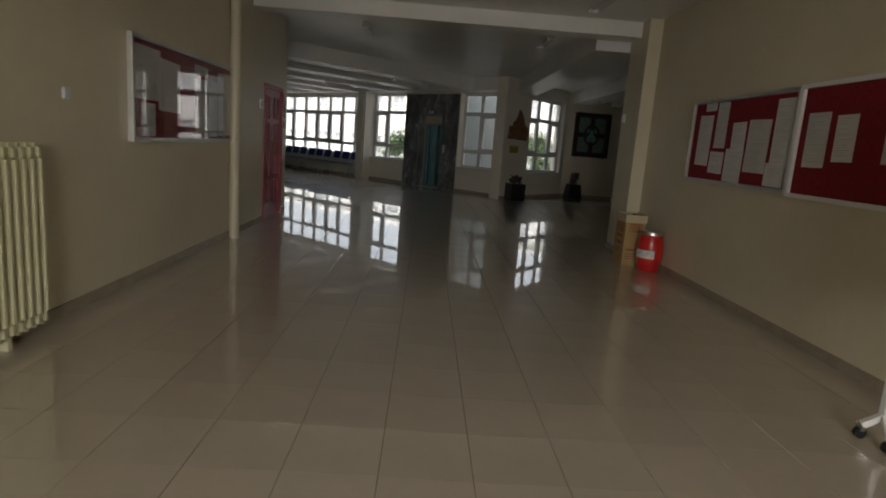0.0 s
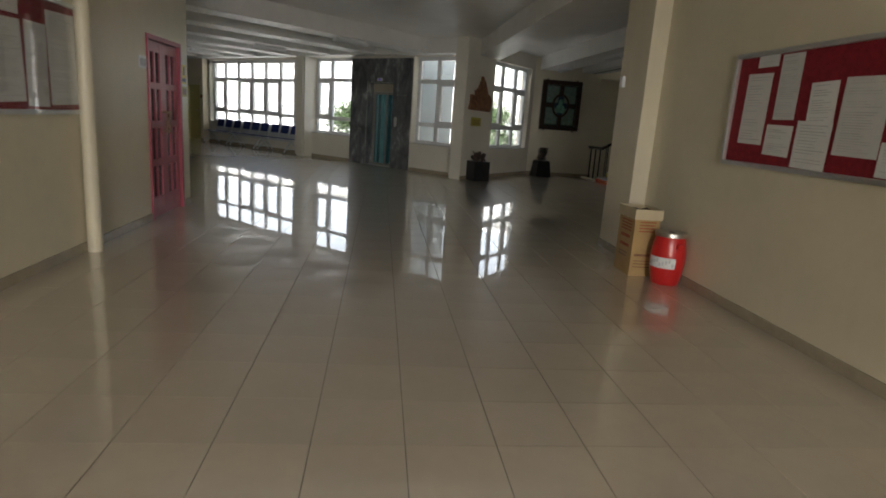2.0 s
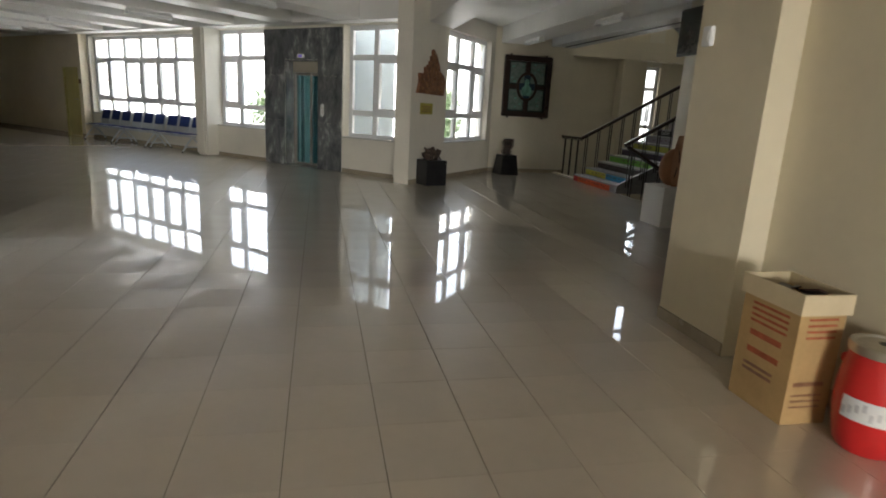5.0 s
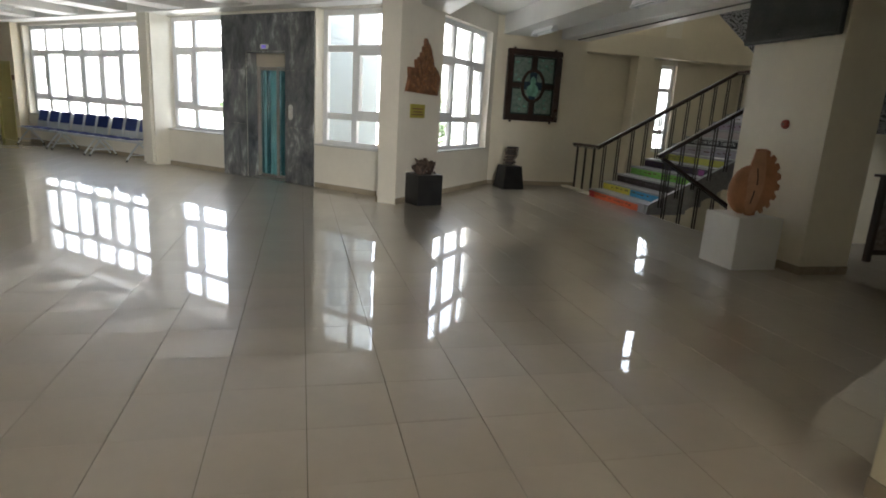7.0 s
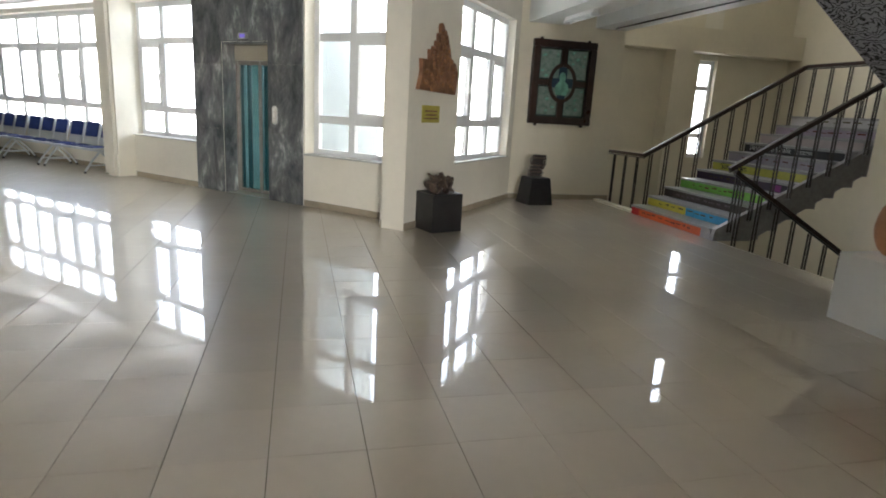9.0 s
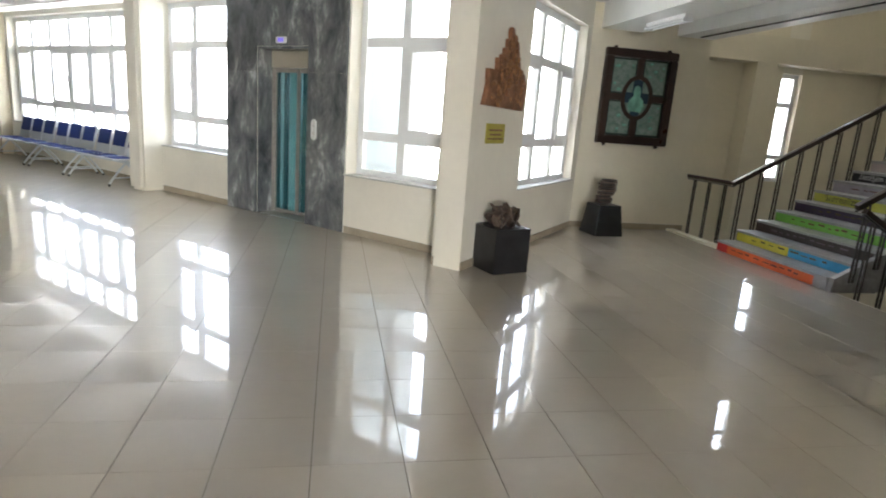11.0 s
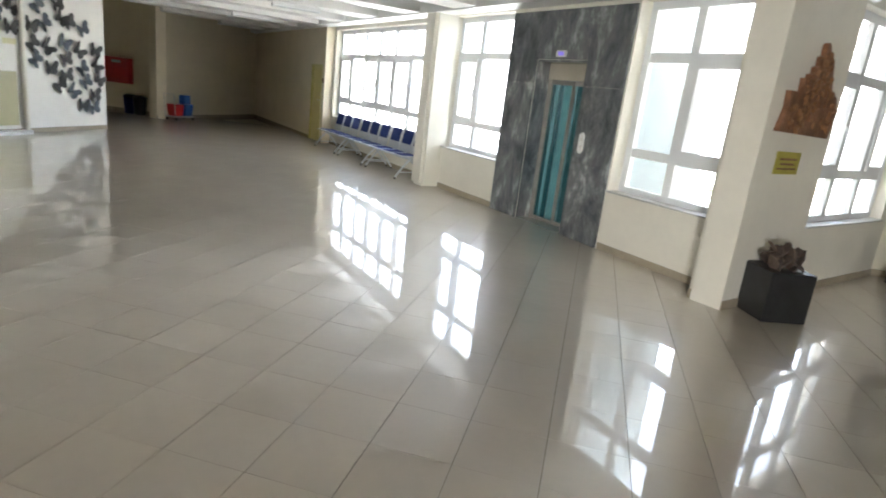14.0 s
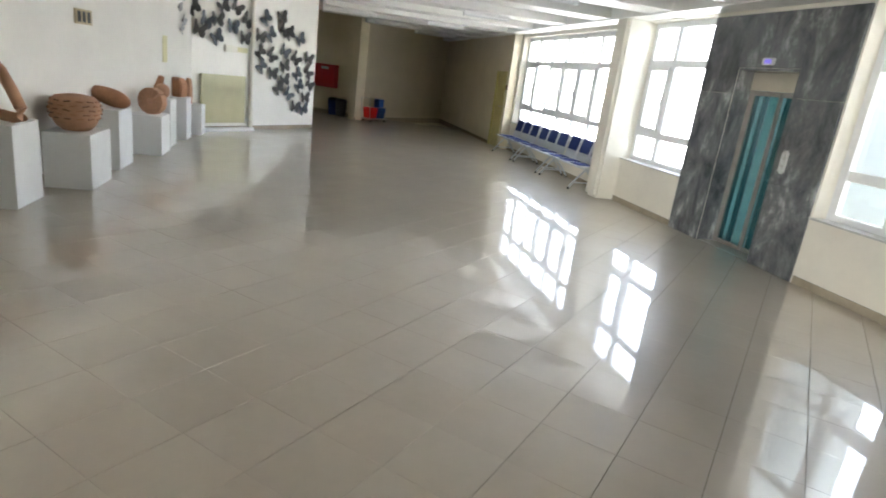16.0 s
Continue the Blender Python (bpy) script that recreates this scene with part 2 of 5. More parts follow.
def wall(name, p, q, t, z0, z1, material, holes=(), label="plain cream painted wall"):
    """A wall from p to q, t thick to the left of its line (negative: to the right), with holes (s0, s1, z0, z1)."""
    m, n = along(p, q)
    y0, y1 = min(0, t), max(0, t)
    bm = bmesh.new()
    cuts = sorted({0.0, n, *[h[0] for h in holes], *[h[1] for h in holes]})
    for a, b in zip(cuts, cuts[1:]):
        here = [h for h in holes if h[0] < (a + b) / 2 < h[1]]
        if not here:
            box(bm, a, b, y0, y1, z0, z1)
        for h in here:
            if h[2] > z0:
                box(bm, a, b, y0, y1, z0, h[2])
            if h[3] < z1:
                box(bm, a, b, y0, y1, h[3], z1)
    return solid(name, bm, material, label, "wall", m, "structure")


def skirting(p, q, side=-1, gaps=(), h=0.085):
    """A tiled skirting along a wall's face."""
    m, n = along(p, q)
    bm = bmesh.new()
    a = 0.0
    spans = []
    for g in sorted(gaps):
        spans.append((a, g[0]))
        a = g[1]
    spans.append((a, n))
    for s0, s1 in spans:
        if s1 - s0 > 0.02:
            y0, y1 = (-0.012, -0.0005) if side < 0 else (0.0005, 0.012)
            box(bm, s0, s1, y0, y1, 0.002, h)
    return solid("baseboard", bm, M_BASE, "beige tiled skirting along the wall foot", "baseboard", m, "structure")


def window(name, m, x0, x1, z0, z1, xs, zs, casements=(), label="white framed window with clear panes", depth=0.07, handle=True):
    """A fixed frame in the opening x0..x1, z0..z1 (local y outward), mullions at xs, rails at zs; casements: (column, row)."""
    e = thing(name, m, label, "window", "hall windows", "structure")
    fr, mw = 0.085, 0.10
    bm = bmesh.new()
    box(bm, x0, x0 + fr, 0, depth, z0, z1)
    box(bm, x1 - fr, x1, 0, depth, z0, z1)
    box(bm, x0 + fr, x1 - fr, 0, depth, z0, z0 + fr)
    box(bm, x0 + fr, x1 - fr, 0, depth, z1 - fr, z1)
    part("window_frame", bm, M_PVC, e)
    X = [x0 + fr / 2, *xs, x1 - fr / 2]
    Z = [z0 + fr / 2, *zs, z1 - fr / 2]
    for x in xs:
        part("mullion", simple((x - mw / 2, x + mw / 2, 0.002, depth - 0.002, z0 + fr, z1 - fr)), M_PVC, e)
    for z in zs:
        bm = bmesh.new()
        for a, b in zip(X, X[1:]):
            box(bm, a + mw / 2, b - mw / 2, 0.004, depth - 0.004, z - mw / 2, z + mw / 2)
        part("rail", bm, M_PVC, e)
    for i, (a, b) in enumerate(zip(X, X[1:])):
        for j, (c, d) in enumerate(zip(Z, Z[1:])):
            a2, b2, c2, d2 = a + mw / 2, b - mw / 2, c + mw / 2, d - mw / 2
            if (i, j) in casements:
                s = 0.055
                bm = bmesh.new()
                box(bm, a2, a2 + s, -0.018, depth - 0.01, c2, d2)
                box(bm, b2 - s, b2, -0.018, depth - 0.01, c2, d2)
                box(bm, a2 + s, b2 - s, -0.018, depth - 0.01, c2, c2 + s)
                box(bm, a2 + s, b2 - s, -0.018, depth - 0.01, d2 - s, d2)
                sash = part("sash", bm, M_PVC, e)
                if handle:
                    bm = bmesh.new()
                    zc = (c2 + d2) / 2
                    box(bm, b2 - s * 0.75, b2 - s * 0.25, -0.03, -0.0185, zc - 0.03, zc + 0.03, bevel=0.004)
                    box(bm, b2 - s * 0.7, b2 - s * 0.3, -0.05, -0.03, zc - 0.1, zc + 0.015, bevel=0.006)
                    part("handle", bm, M_PVC, sash)
                a2, b2, c2, d2 = a2 + s, b2 - s, c2 + s, d2 - s
            p = part("pane", simple((a2, b2, 0.03, 0.034, c2, d2)), M_GLASS, e)
            p.visible_shadow = False
    return e


def sill(m, x0, x1, y0, y1, z):
    bm = bmesh.new()
    box(bm, x0, x1, y0, y1 - 0.001, z + 0.001, z + 0.02, bevel=0.005)
    return solid("window_sill", bm, M_SILL, "thin grey stone sill under the window", "sill", m, "structure")


# ---- setting: walls ----
H = 3.2
CW = 2.735
A4, B4 = (1.71, 11.70), (3.98, 14.46)
PWY = 14.48
STAIR_X = 5.55

# corridor
wall("wall_corridor_right", (CW, -9.0), (CW, 4.82), -0.22, 0, H, M_WALLC, label="long yellowish cream corridor wall with notice boards")
wall("wall_corridor_left", (-CW, -9.0), (-CW, 6.4), 0.22, 0, H, M_WALLC, [(14.0, 15.1, 0, 2.06)], label="long yellowish cream corridor wall beside a red door")
wall("wall_corridor_end", (-CW - 0.22, -9.0), (CW + 0.22, -9.0), -0.22, 0, H, M_WALLC, [(1.75, 4.15, 0.9, 2.7)], label="cream end wall of the corridor with a window")
solid("pillar", simple((2.555, CW - 0.001, 4.12, 4.82, 0, H)), M_WALLC, "shallow cream painted pillar at the corridor mouth", "pillar", kind="structure")
wall("wall_hall_south", (CW + 0.22, 4.82), (11.5, 4.82), -0.22, 0, H, M_WALL)
wall("wall_hall_east", (11.5, 4.6), (11.5, 19.0), -0.22, -3.5, 6.4, M_WARM)

# window side, in its own frame
WW = 9.88
TH = 0.30
p0, p1 = uw(-13.45, WW), uw(-7.42, WW)
wall("wall_window_side", p0, p1, TH, 0, H, M_WALL,
     [(0.42, 2.12, 0.70, 2.84), (2.77, 3.75, 0, 2.19), (4.42, 6.03, 0.70, 2.84)], label="cream wall with tall windows and the lift opening")
BW = 10.0
wall("wall_window_bank", uw(-18.95, BW), uw(-13.45, BW), TH, 0, H, M_WALL, [(0.1, 5.49, 0.70, 2.80)], label="cream wall under a long bank of windows")
wall("wall_far_side", uw(-26.6, 9.78), uw(-18.95, 9.78), TH + 0.22, 0, H, M_FARWALL, [(6.62, 7.47, 0, 1.95)], label="cream side wall with a yellow door")
bm = bmesh.new()
for z0, z1 in ((0, H),):
    lo = [bm.verts.new((u, w, z0)) for u, w in ((-7.42, 9.5), (-7.075, 9.5), (-7.16, 10.18), (-7.42, 10.18))]
    hi = [bm.verts.new((v.co.x, v.co.y, z1)) for v in lo]
    bm.faces.new(lo[::-1])
    bm.faces.new(hi)
    for i in range(4):
        bm.faces.new((lo[i], lo[(i + 1) % 4], hi[(i + 1) % 4], hi[i]))
solid("column_sculpture", bm, M_WALL, "cream painted square column at the window corner", "column", MW, "structure")
bm = bmesh.new()
box(bm, -13.37, -12.98, 9.53, 10.0, 0, H, bevel=0.05)
solid("column_bench", bm, M_WALL, "cream column with rounded edges beside the bench", "column", MW, "structure")
wall("wall_window_corner", A4, B4, 0.3, 0, H, M_WALL, [(1.33, 3.36, 0.71, 2.84)], label="cream wall with a three-bay window and a plaque")
wall("wall_panel", (B4[0] - 0.1, PWY), (5.87, PWY), 0.3, 0, H, M_WARM, label="cream wall carrying the framed relief panel")

# stairwell
# the first hole holds an unseen window, added for stair light
wall("wall_stair_north", (5.87, 17.0), (11.5, 17.0), 0.3, -3.5, 6.4, M_WARM, [(0.23, 1.13, 3.9, 5.9), (3.3, 3.75, 0.65, 5.7)], label="tall cream stairwell wall with a narrow window")
wall("wall_stair_west", (5.87, 14.78), (5.87, 17.0), 0.3, -3.5, 6.4, M_WARM)
solid("stair_beam", simple((5.88, 11.49, 16.6, 16.99, 2.92, 3.4)), M_WARM, "cream beam spanning the stairwell", "beam", kind="structure")
solid("stair_pier", simple((8.27, 8.70, 16.6, 16.99, -3.4, 2.919)), M_WARM, "cream pier between stairwell bays", "pier", kind="structure")

# west side
PW = 1.5
wall("wall_pedestals", (-9.92, 13.63), uw(-6.62, PW), -0.22, 0, H, M_PALEWALL, label="pale cream wall behind the sculpture plinths")
wall("wall_return", uw(-6.62, PW - 0.22), (-CW - 0.22, 6.4), 0.2, 0, H, M_WALL)
BF0, BF1 = (-9.92, 13.63), (-10.15, 17.18)
wall("wall_butterfly", BF0, BF1, 0.25, 0, H, M_PALEWALL, label="pale cream wall decorated with dark butterflies")
wall("wall_far_recess", (-16.6, 21.45), (-12.55, 21.3), 0.25, 0, H, M_FARWALL)
wall("wall_far_step", (-12.55, 21.3), (-11.7, 20.6), 0.25, 0, H, M_FARWALL)
wall("wall_far_end", (-11.7, 20.6), (-11.68, 25.7), 0.25, 0, H, M_FARWALL, label="plain cream wall at the dim end of the hall")
wall("wall_far_south", (-10.41, 17.18), (-16.85, 17.0), 0.2, 0, H, M_FARWALL)
wall("wall_far_west", (-16.6, 17.0), (-16.6, 21.45), 0.25, 0, H, M_FARWALL)

# floor base and ceiling
PLAN = [(-2.95, -9.2), (2.95, -9.2), (2.95, 4.6), (11.7, 4.6), (11.7, 9.2), (STAIR_X + 0.04, 9.2), (STAIR_X + 0.04, 14.78), (3.8, 14.78),
        uw(-7.5, 11.3), uw(-7.4, 10.17), uw(-13.45, 10.17), uw(-13.45, 10.29), uw(-26.7, 10.29), (-11.95, 25.95), (-11.95, 21.1), (-12.6, 21.6), (-16.85, 21.7), (-16.85, 16.8), (-10.40, 16.98),
        (-10.17, 13.53), uw(-6.62, 1.28), (-2.95, 6.3)]


def sheet(bm, pts, z0, z1):
    lo = [bm.verts.new((x, y, z0)) for x, y in pts]
    hi = [bm.verts.new((x, y, z1)) for x, y in pts]
    n = len(pts)
    bm.faces.new(lo[::-1])
    bm.faces.new(hi)
    for i in range(n):
        bm.faces.new((lo[i], lo[(i + 1) % n], hi[(i + 1) % n], hi[i]))


bm = bmesh.new()
sheet(bm, PLAN, -0.25, -0.006)
floor_base = solid("floor", bm, M_GROUT, "polished beige tiled floor with thin dark joints", "floor", kind="structure")
bm = bmesh.new()
sheet(bm, [(x + 0.3 if abs(x - STAIR_X - 0.04) < 0.01 else x, y) for x, y in PLAN], H, H + 0.25)
box(bm, -CW - 0.2, CW + 0.2, 4.40, 4.80, 3.0, H)
box(bm, -CW - 0.2, CW + 0.2, -0.6, -0.2, 3.0, H)
box(bm, -CW - 0.2, CW + 0.2, -5.6, -5.2, 3.0, H)
for x0, x1 in ((2.05, 2.65), (4.12, 4.75), (5.3, 5.86)):
    box(bm, x0, x1, 4.82, 14.48, 2.86, H)
solid("ceiling", bm, M_CEIL, "white painted concrete ceiling with beams", "ceiling", kind="structure")
bm = bmesh.new()
for k in range(10):
    u = -8.6 - 1.75 * k
    box(bm, u - 0.3, u + 0.3, 2.9 if k < 5 else 5.1 if k < 8 else 6.4 if k < 9 else 8.2, 9.5, 2.87, H + 0.01)
box(bm, -26.3, -7.42, 9.5, 9.86, 2.85, H + 0.01)
solid("ceiling_ribs", bm, M_CEIL, "white painted ceiling ribs running to the windows", "ceiling", MW, "structure")
solid("stair_ceiling", simple((5.88, 11.8, 9.2, 17.4, 6.4, 6.6)), M_CEIL, "white ceiling above the stairwell", "ceiling", kind="structure")
solid("stair_parapet", simple((5.6, 5.9, 9.2, 14.8, H + 0.25, 6.4), (5.9, 11.5, 9.16, 9.2, H + 0.25, 6.4)), M_WALL, "cream wall above the stairwell edge", "wall", kind="structure")

# skirtings
skirting((CW, -9.0), (CW, 4.12), 1)
skirting((2.555, 4.12), (2.555, 4.82), 1)
skirting((-CW, -9.0), (-CW, 6.4), -1, [(14.0, 15.1)])
skirting(p0, p1, -1, [(2.12, 4.42), (0, 0.48)])
skirting(uw(-18.95, BW), uw(-13.5, BW), -1)
skirting(uw(-26.4, 9.78), uw(-18.95, 9.78), -1, [(6.42, 7.27)])
skirting(uw(-7.42, 9.5), uw(-7.07, 9.5), -1)
skirting(A4, B4, -1)
skirting(B4, (5.87, PWY), -1)
skirting(BF0, uw(-6.62, PW), 1)
skirting(BF0, BF1, -1)
skirting((-16.6, 21.45), (-12.55, 21.3), -1)
skirting((-12.55, 21.3), (-11.7, 20.6), -1)
skirting((-11.7, 20.6), (-11.68, 25.6), -1)
skirting((CW + 0.22, 4.82), (11.5, 4.82), 1)

# windows
mwin = MW @ pose(0, 10.06, 0)
window("window_1", mwin, -9.03, -7.42, 0.70, 2.84, [-8.36], [1.19, 2.25], {(1, 1)})
window("window_2", mwin, -13.03, -11.33, 0.70, 2.84, [-12.36], [1.16, 2.24], {(0, 1)})
window("window_3", MW @ pose(0, 10.15, 0), -18.85, -13.46, 0.70, 2.80, [-18.1, -17.3, -16.5, -15.72, -14.95, -14.2], [1.12, 2.2], {(0, 1), (2, 1), (3, 1), (4, 1), (6, 1)})
m4, n4 = along(A4, B4)
window("window_4", m4 @ pose(0, 0.12, 0), 1.33, 3.36, 0.71, 2.84, [2.0, 2.72], [1.24, 2.22], {(0, 1), (2, 1)})
window("window_5", pose(9.17, 17.1, 0), 0, 0.45, 0.65, 2.8, [], [1.15, 2.2])
# unseen upper window, added only to let light into the stairwell
window("added_window", pose(6.1, 17.1, 0), 0, 0.9, 3.9, 5.9, [], [5.2])
window("window_7", pose(9.17, 17.1, 0), 0, 0.45, 4.3, 5.7, [], [5.2])
solid("stair_spandrel", simple((9.17, 9.62, 17.0, 17.3, 2.8, 4.3)), M_WALL, "cream spandrel between the stairwell windows", "wall", kind="structure")
window("window_6", pose(CW + 0.22 - 1.75, -9.1, 0, 0, 0, 180), 0, 2.4, 0.9, 2.7, [0.8, 1.6], [2.1])
sill(mwin, -9.05, -7.42, -0.21, 0.0, 0.70)
sill(mwin, -13.0, -11.31, -0.21, 0.0, 0.70)
sill(MW @ pose(0, 10.15, 0), -18.87, -13.44, -0.18, 0.0, 0.70)
sill(m4, 1.31, 3.38, -0.03, 0.12, 0.71)


# ---- lift ----
def lift():
    e = thing("lift", MW, "passenger lift with grey marble surround and turquoise glass doors", "lift")
    zs = [0.002, 0.95, 1.88, 2.80]
    for a, b, c, d in [(-11.3, -10.68, zs[i], zs[i + 1]) for i in range(3)] + [(-9.7, -9.05, zs[i], zs[i + 1]) for i in range(3)] + [(-10.68, -10.2, 2.19, 2.80), (-10.2, -9.7, 2.19, 2.80)]:
        bm = bmesh.new()
        box(bm, a + 0.001, b - 0.001, 9.85, 9.879, c + 0.001, d - 0.001, bevel=0.002)
        part("marble_panel", bm, M_MARBLE, e)
    for a, b in ((-10.68, -10.655), (-9.725, -9.7)):
        part("jamb_panel", simple((a + 0.001, b, 9.881, 10.17, 0.002, 2.188)), M_MARBLE, e)
    part("soffit_panel", simple((-10.655, -9.725, 9.881, 10.17, 2.16, 2.188)), M_MARBLE, e)
    part("door_header", simple((-10.654, -9.726, 10.09, 10.17, 1.95, 2.158)), M_CHAMPAGNE, e, "champagne metal header")
    part("threshold", simple((-10.654, -9.726, 9.9, 10.17, -0.003, 0.006)), M_STEEL, e, "brushed steel threshold")
    bm = bmesh.new()
    box(bm, -10.654, -10.622, 10.1, 10.17, 0.01, 1.949)
    box(bm, -9.758, -9.726, 10.1, 10.17, 0.01, 1.949)
    part("door_frame", bm, M_FRAMESTEEL, e)
    for a, b, y in ((-10.62, -10.17, 10.12), (-10.19, -9.76, 10.15)):
        bm = bmesh.new()
        box(bm, a, a + 0.022, y, y + 0.025, 0.012, 1.945)
        box(bm, b - 0.022, b, y, y + 0.025, 0.012, 1.945)
        box(bm, a + 0.022, b - 0.022, y, y + 0.025, 0.012, 0.06)
        box(bm, a + 0.022, b - 0.022, y, y + 0.025, 1.89, 1.945)
        leaf = part("door_leaf", bm, M_FRAMESTEEL, e)
        p = part("pane", simple((a + 0.022, b - 0.022, y + 0.01, y + 0.016, 0.06, 1.89)), M_LIFTGLASS, leaf, "turquoise tinted glass")
        p.visible_shadow = False
    bm = bmesh.new()
    box(bm, -10.28, -10.08, 9.835, 9.85, 2.22, 2.30, bevel=0.012)
    disp = part("floor_display", bm, M_ALU, e, "pale display with a violet screen")
    part("screen", simple((-10.24, -10.13, 9.832, 9.8345, 2.235, 2.285)), M_VIOLET, disp)
    bm = bmesh.new()
    box(bm, -9.60, -9.52, 9.835, 9.85, 1.08, 1.33, bevel=0.02)
    plate = part("call_plate", bm, M_ALU, e, "satin call plate")
    for z in (1.16, 1.25):
        bm = bmesh.new()
        cyl(bm, (-9.56, 9.836, z), (-9.56, 9.828, z), 0.016, seg=16)
        part("button", bm, M_STEEL, plate)
    bm = bmesh.new()
    box(bm, -11.2, -11.16, 10.2, 11.8, -4.5, 6.0)
    box(bm, -9.30, -9.26, 10.2, 11.8, -4.5, 6.0)
    part("shaft_cladding", bm, M_CLAD, e, "pale blue-white outer cladding")
    bm = bmesh.new()
    box(bm, -11.16, -9.30, 11.75, 11.8, -4.5, 6.0)
    shaft = part("shaft_glazing", bm, M_SHAFT, e, "turquoise translucent shaft glazing")
    shaft.visible_shadow = False
    part("car_floor", simple((-11.0, -9.68, 10.2, 11.64, -0.02, 0.0)), M_STEEL, e)
    part("car_roof", simple((-10.7, -9.68, 10.2, 11.64, 2.3, 2.34)), M_STEEL, e)
    for u, k, pale in ((-10.98, 0.10, True), (-10.86, 0.08, False), (-10.76, 0.05, True), (-10.69, 0.05, False), (-10.58, 0.14, True), (-10.41, 0.03, True), (-10.32, 0.09, False), (-10.17, 0.07, True), (-10.02, 0.05, False)):
        part("guide_rail", simple((u, u + k, 10.34, 10.38, 0.001, 2.298)), M_PALECYAN if pale else M_TEAL, e, "pale turquoise shaft post" if pale else "teal painted shaft post")
    for u in (-10.42, -9.98):
        bm = bmesh.new()
        cyl(bm, (u, 11.2, -0.2), (u, 11.2, 2.4), 0.012, seg=8)
        part("cable", bm, M_BLACK, e, "dark lift cable")
    for z in (0.28, 1.0):
        part("cross_rail", simple((-10.98, -9.9, 10.385, 10.41, z, z + 0.05)), M_TEAL, e)


M_TEAL = mat("teal_paint", (0.035, 0.13, 0.145), 0.35, var=0.15, scale=3)
M_PALECYAN = mat("pale_turquoise_paint", (0.42, 0.62, 0.64), 0.4, var=0.12, scale=4)
M_CLAD = mat("pale_blue_cladding", (0.27, 0.315, 0.34), 0.4, var=0.03, scale=0.6)
M_LIFTGLASS = glass("lift_glass", (0.66, 0.84, 0.86))
M_VIOLET = emit("violet_display", (0.25, 0.2, 0.75), 0.03)
M_SHAFT = bpy.data.materials.new("turquoise_shaft")
M_SHAFT.use_nodes = True
_n, _l = M_SHAFT.node_tree.nodes, M_SHAFT.node_tree.links
_n.remove(_n["Principled BSDF"])
_t = _n.new("ShaderNodeBsdfTranslucent")
_t.inputs[0].default_value = (0.13, 0.24, 0.255, 1)
_d = _n.new("ShaderNodeBsdfDiffuse")
_d.inputs[0].default_value = (0.14, 0.28, 0.30, 1)
_m = _n.new("ShaderNodeMixShader")
_m.inputs[0].default_value = 0.35
_l.new(_t.outputs[0], _m.inputs[1])
_l.new(_d.outputs[0], _m.inputs[2])
_l.new(_m.outputs[0], _n["Material Output"].inputs[0])
lift()


# ---- doors ----
def red_door():
    e = thing("door_1", pose(-CW, 5.0, 0, 0, 0, 90), "closed red double door with small glass panes", "door", kind="structure")
    bm = bmesh.new()
    box(bm, 0.0, 0.05, -0.02, 0.20, 0, 2.06)
    box(bm, 1.05, 1.10, -0.02, 0.20, 0, 2.06)
    box(bm, 0.05, 1.05, -0.02, 0.20, 2.01, 2.06)
    part("door_frame", bm, M_DOORRED, e)
    for k in range(2):
        a = 0.053 + 0.498 * k
        b = a + 0.495
        leaf_x = [a, a + 0.09, (a + b) / 2 - 0.025, (a + b) / 2 + 0.025, b - 0.09, b]
        zz = [0.01, 0.24, 0.60, 0.68, 1.04, 1.12, 1.48, 1.55, 1.89, 2.0]
        bm = bmesh.new()
        for i in (0, 2, 4):
            box(bm, leaf_x[i], leaf_x[i + 1], 0.02, 0.06, 0.01, 2.0)
        for j in (0, 2, 4, 6, 8):
            for i in (1, 3):
                box(bm, leaf_x[i], leaf_x[i + 1], 0.022, 0.058, zz[j], zz[j + 1])
        leaf = part("door_leaf", bm, M_DOORRED, e)
        for i in (1, 3):
            for j in (1, 3, 5, 7):
                part("pane", simple((leaf_x[i], leaf_x[i + 1], 0.038, 0.042, zz[j], zz[j + 1])), M_DARKGLASS, leaf, "dark glass pane")
        hx = b - 0.04 if k == 0 else a + 0.04
        bm = bmesh.new()
        cyl(bm, (hx, -0.03, 0.98), (hx, -0.03, 1.24), 0.011)
        for z in (1.0, 1.22):
            cyl(bm, (hx, 0.022, z), (hx, -0.03, z), 0.009)
            cyl(bm, (hx - 0.045, -0.03, z), (hx + 0.045, -0.03, z), 0.008)
        part("pull_handle", bm, M_BRONZE, leaf, "dark bronze pull handle", smooth=True)
    part("backing", simple((-0.02, 1.12, 0.215, 0.225, 0, 2.08)), M_BLACK, e)


M_DARKGLASS = mat("dark_door_glass", (0.05, 0.055, 0.055), 0.06, var=0.2, spec=0.8)
red_door()


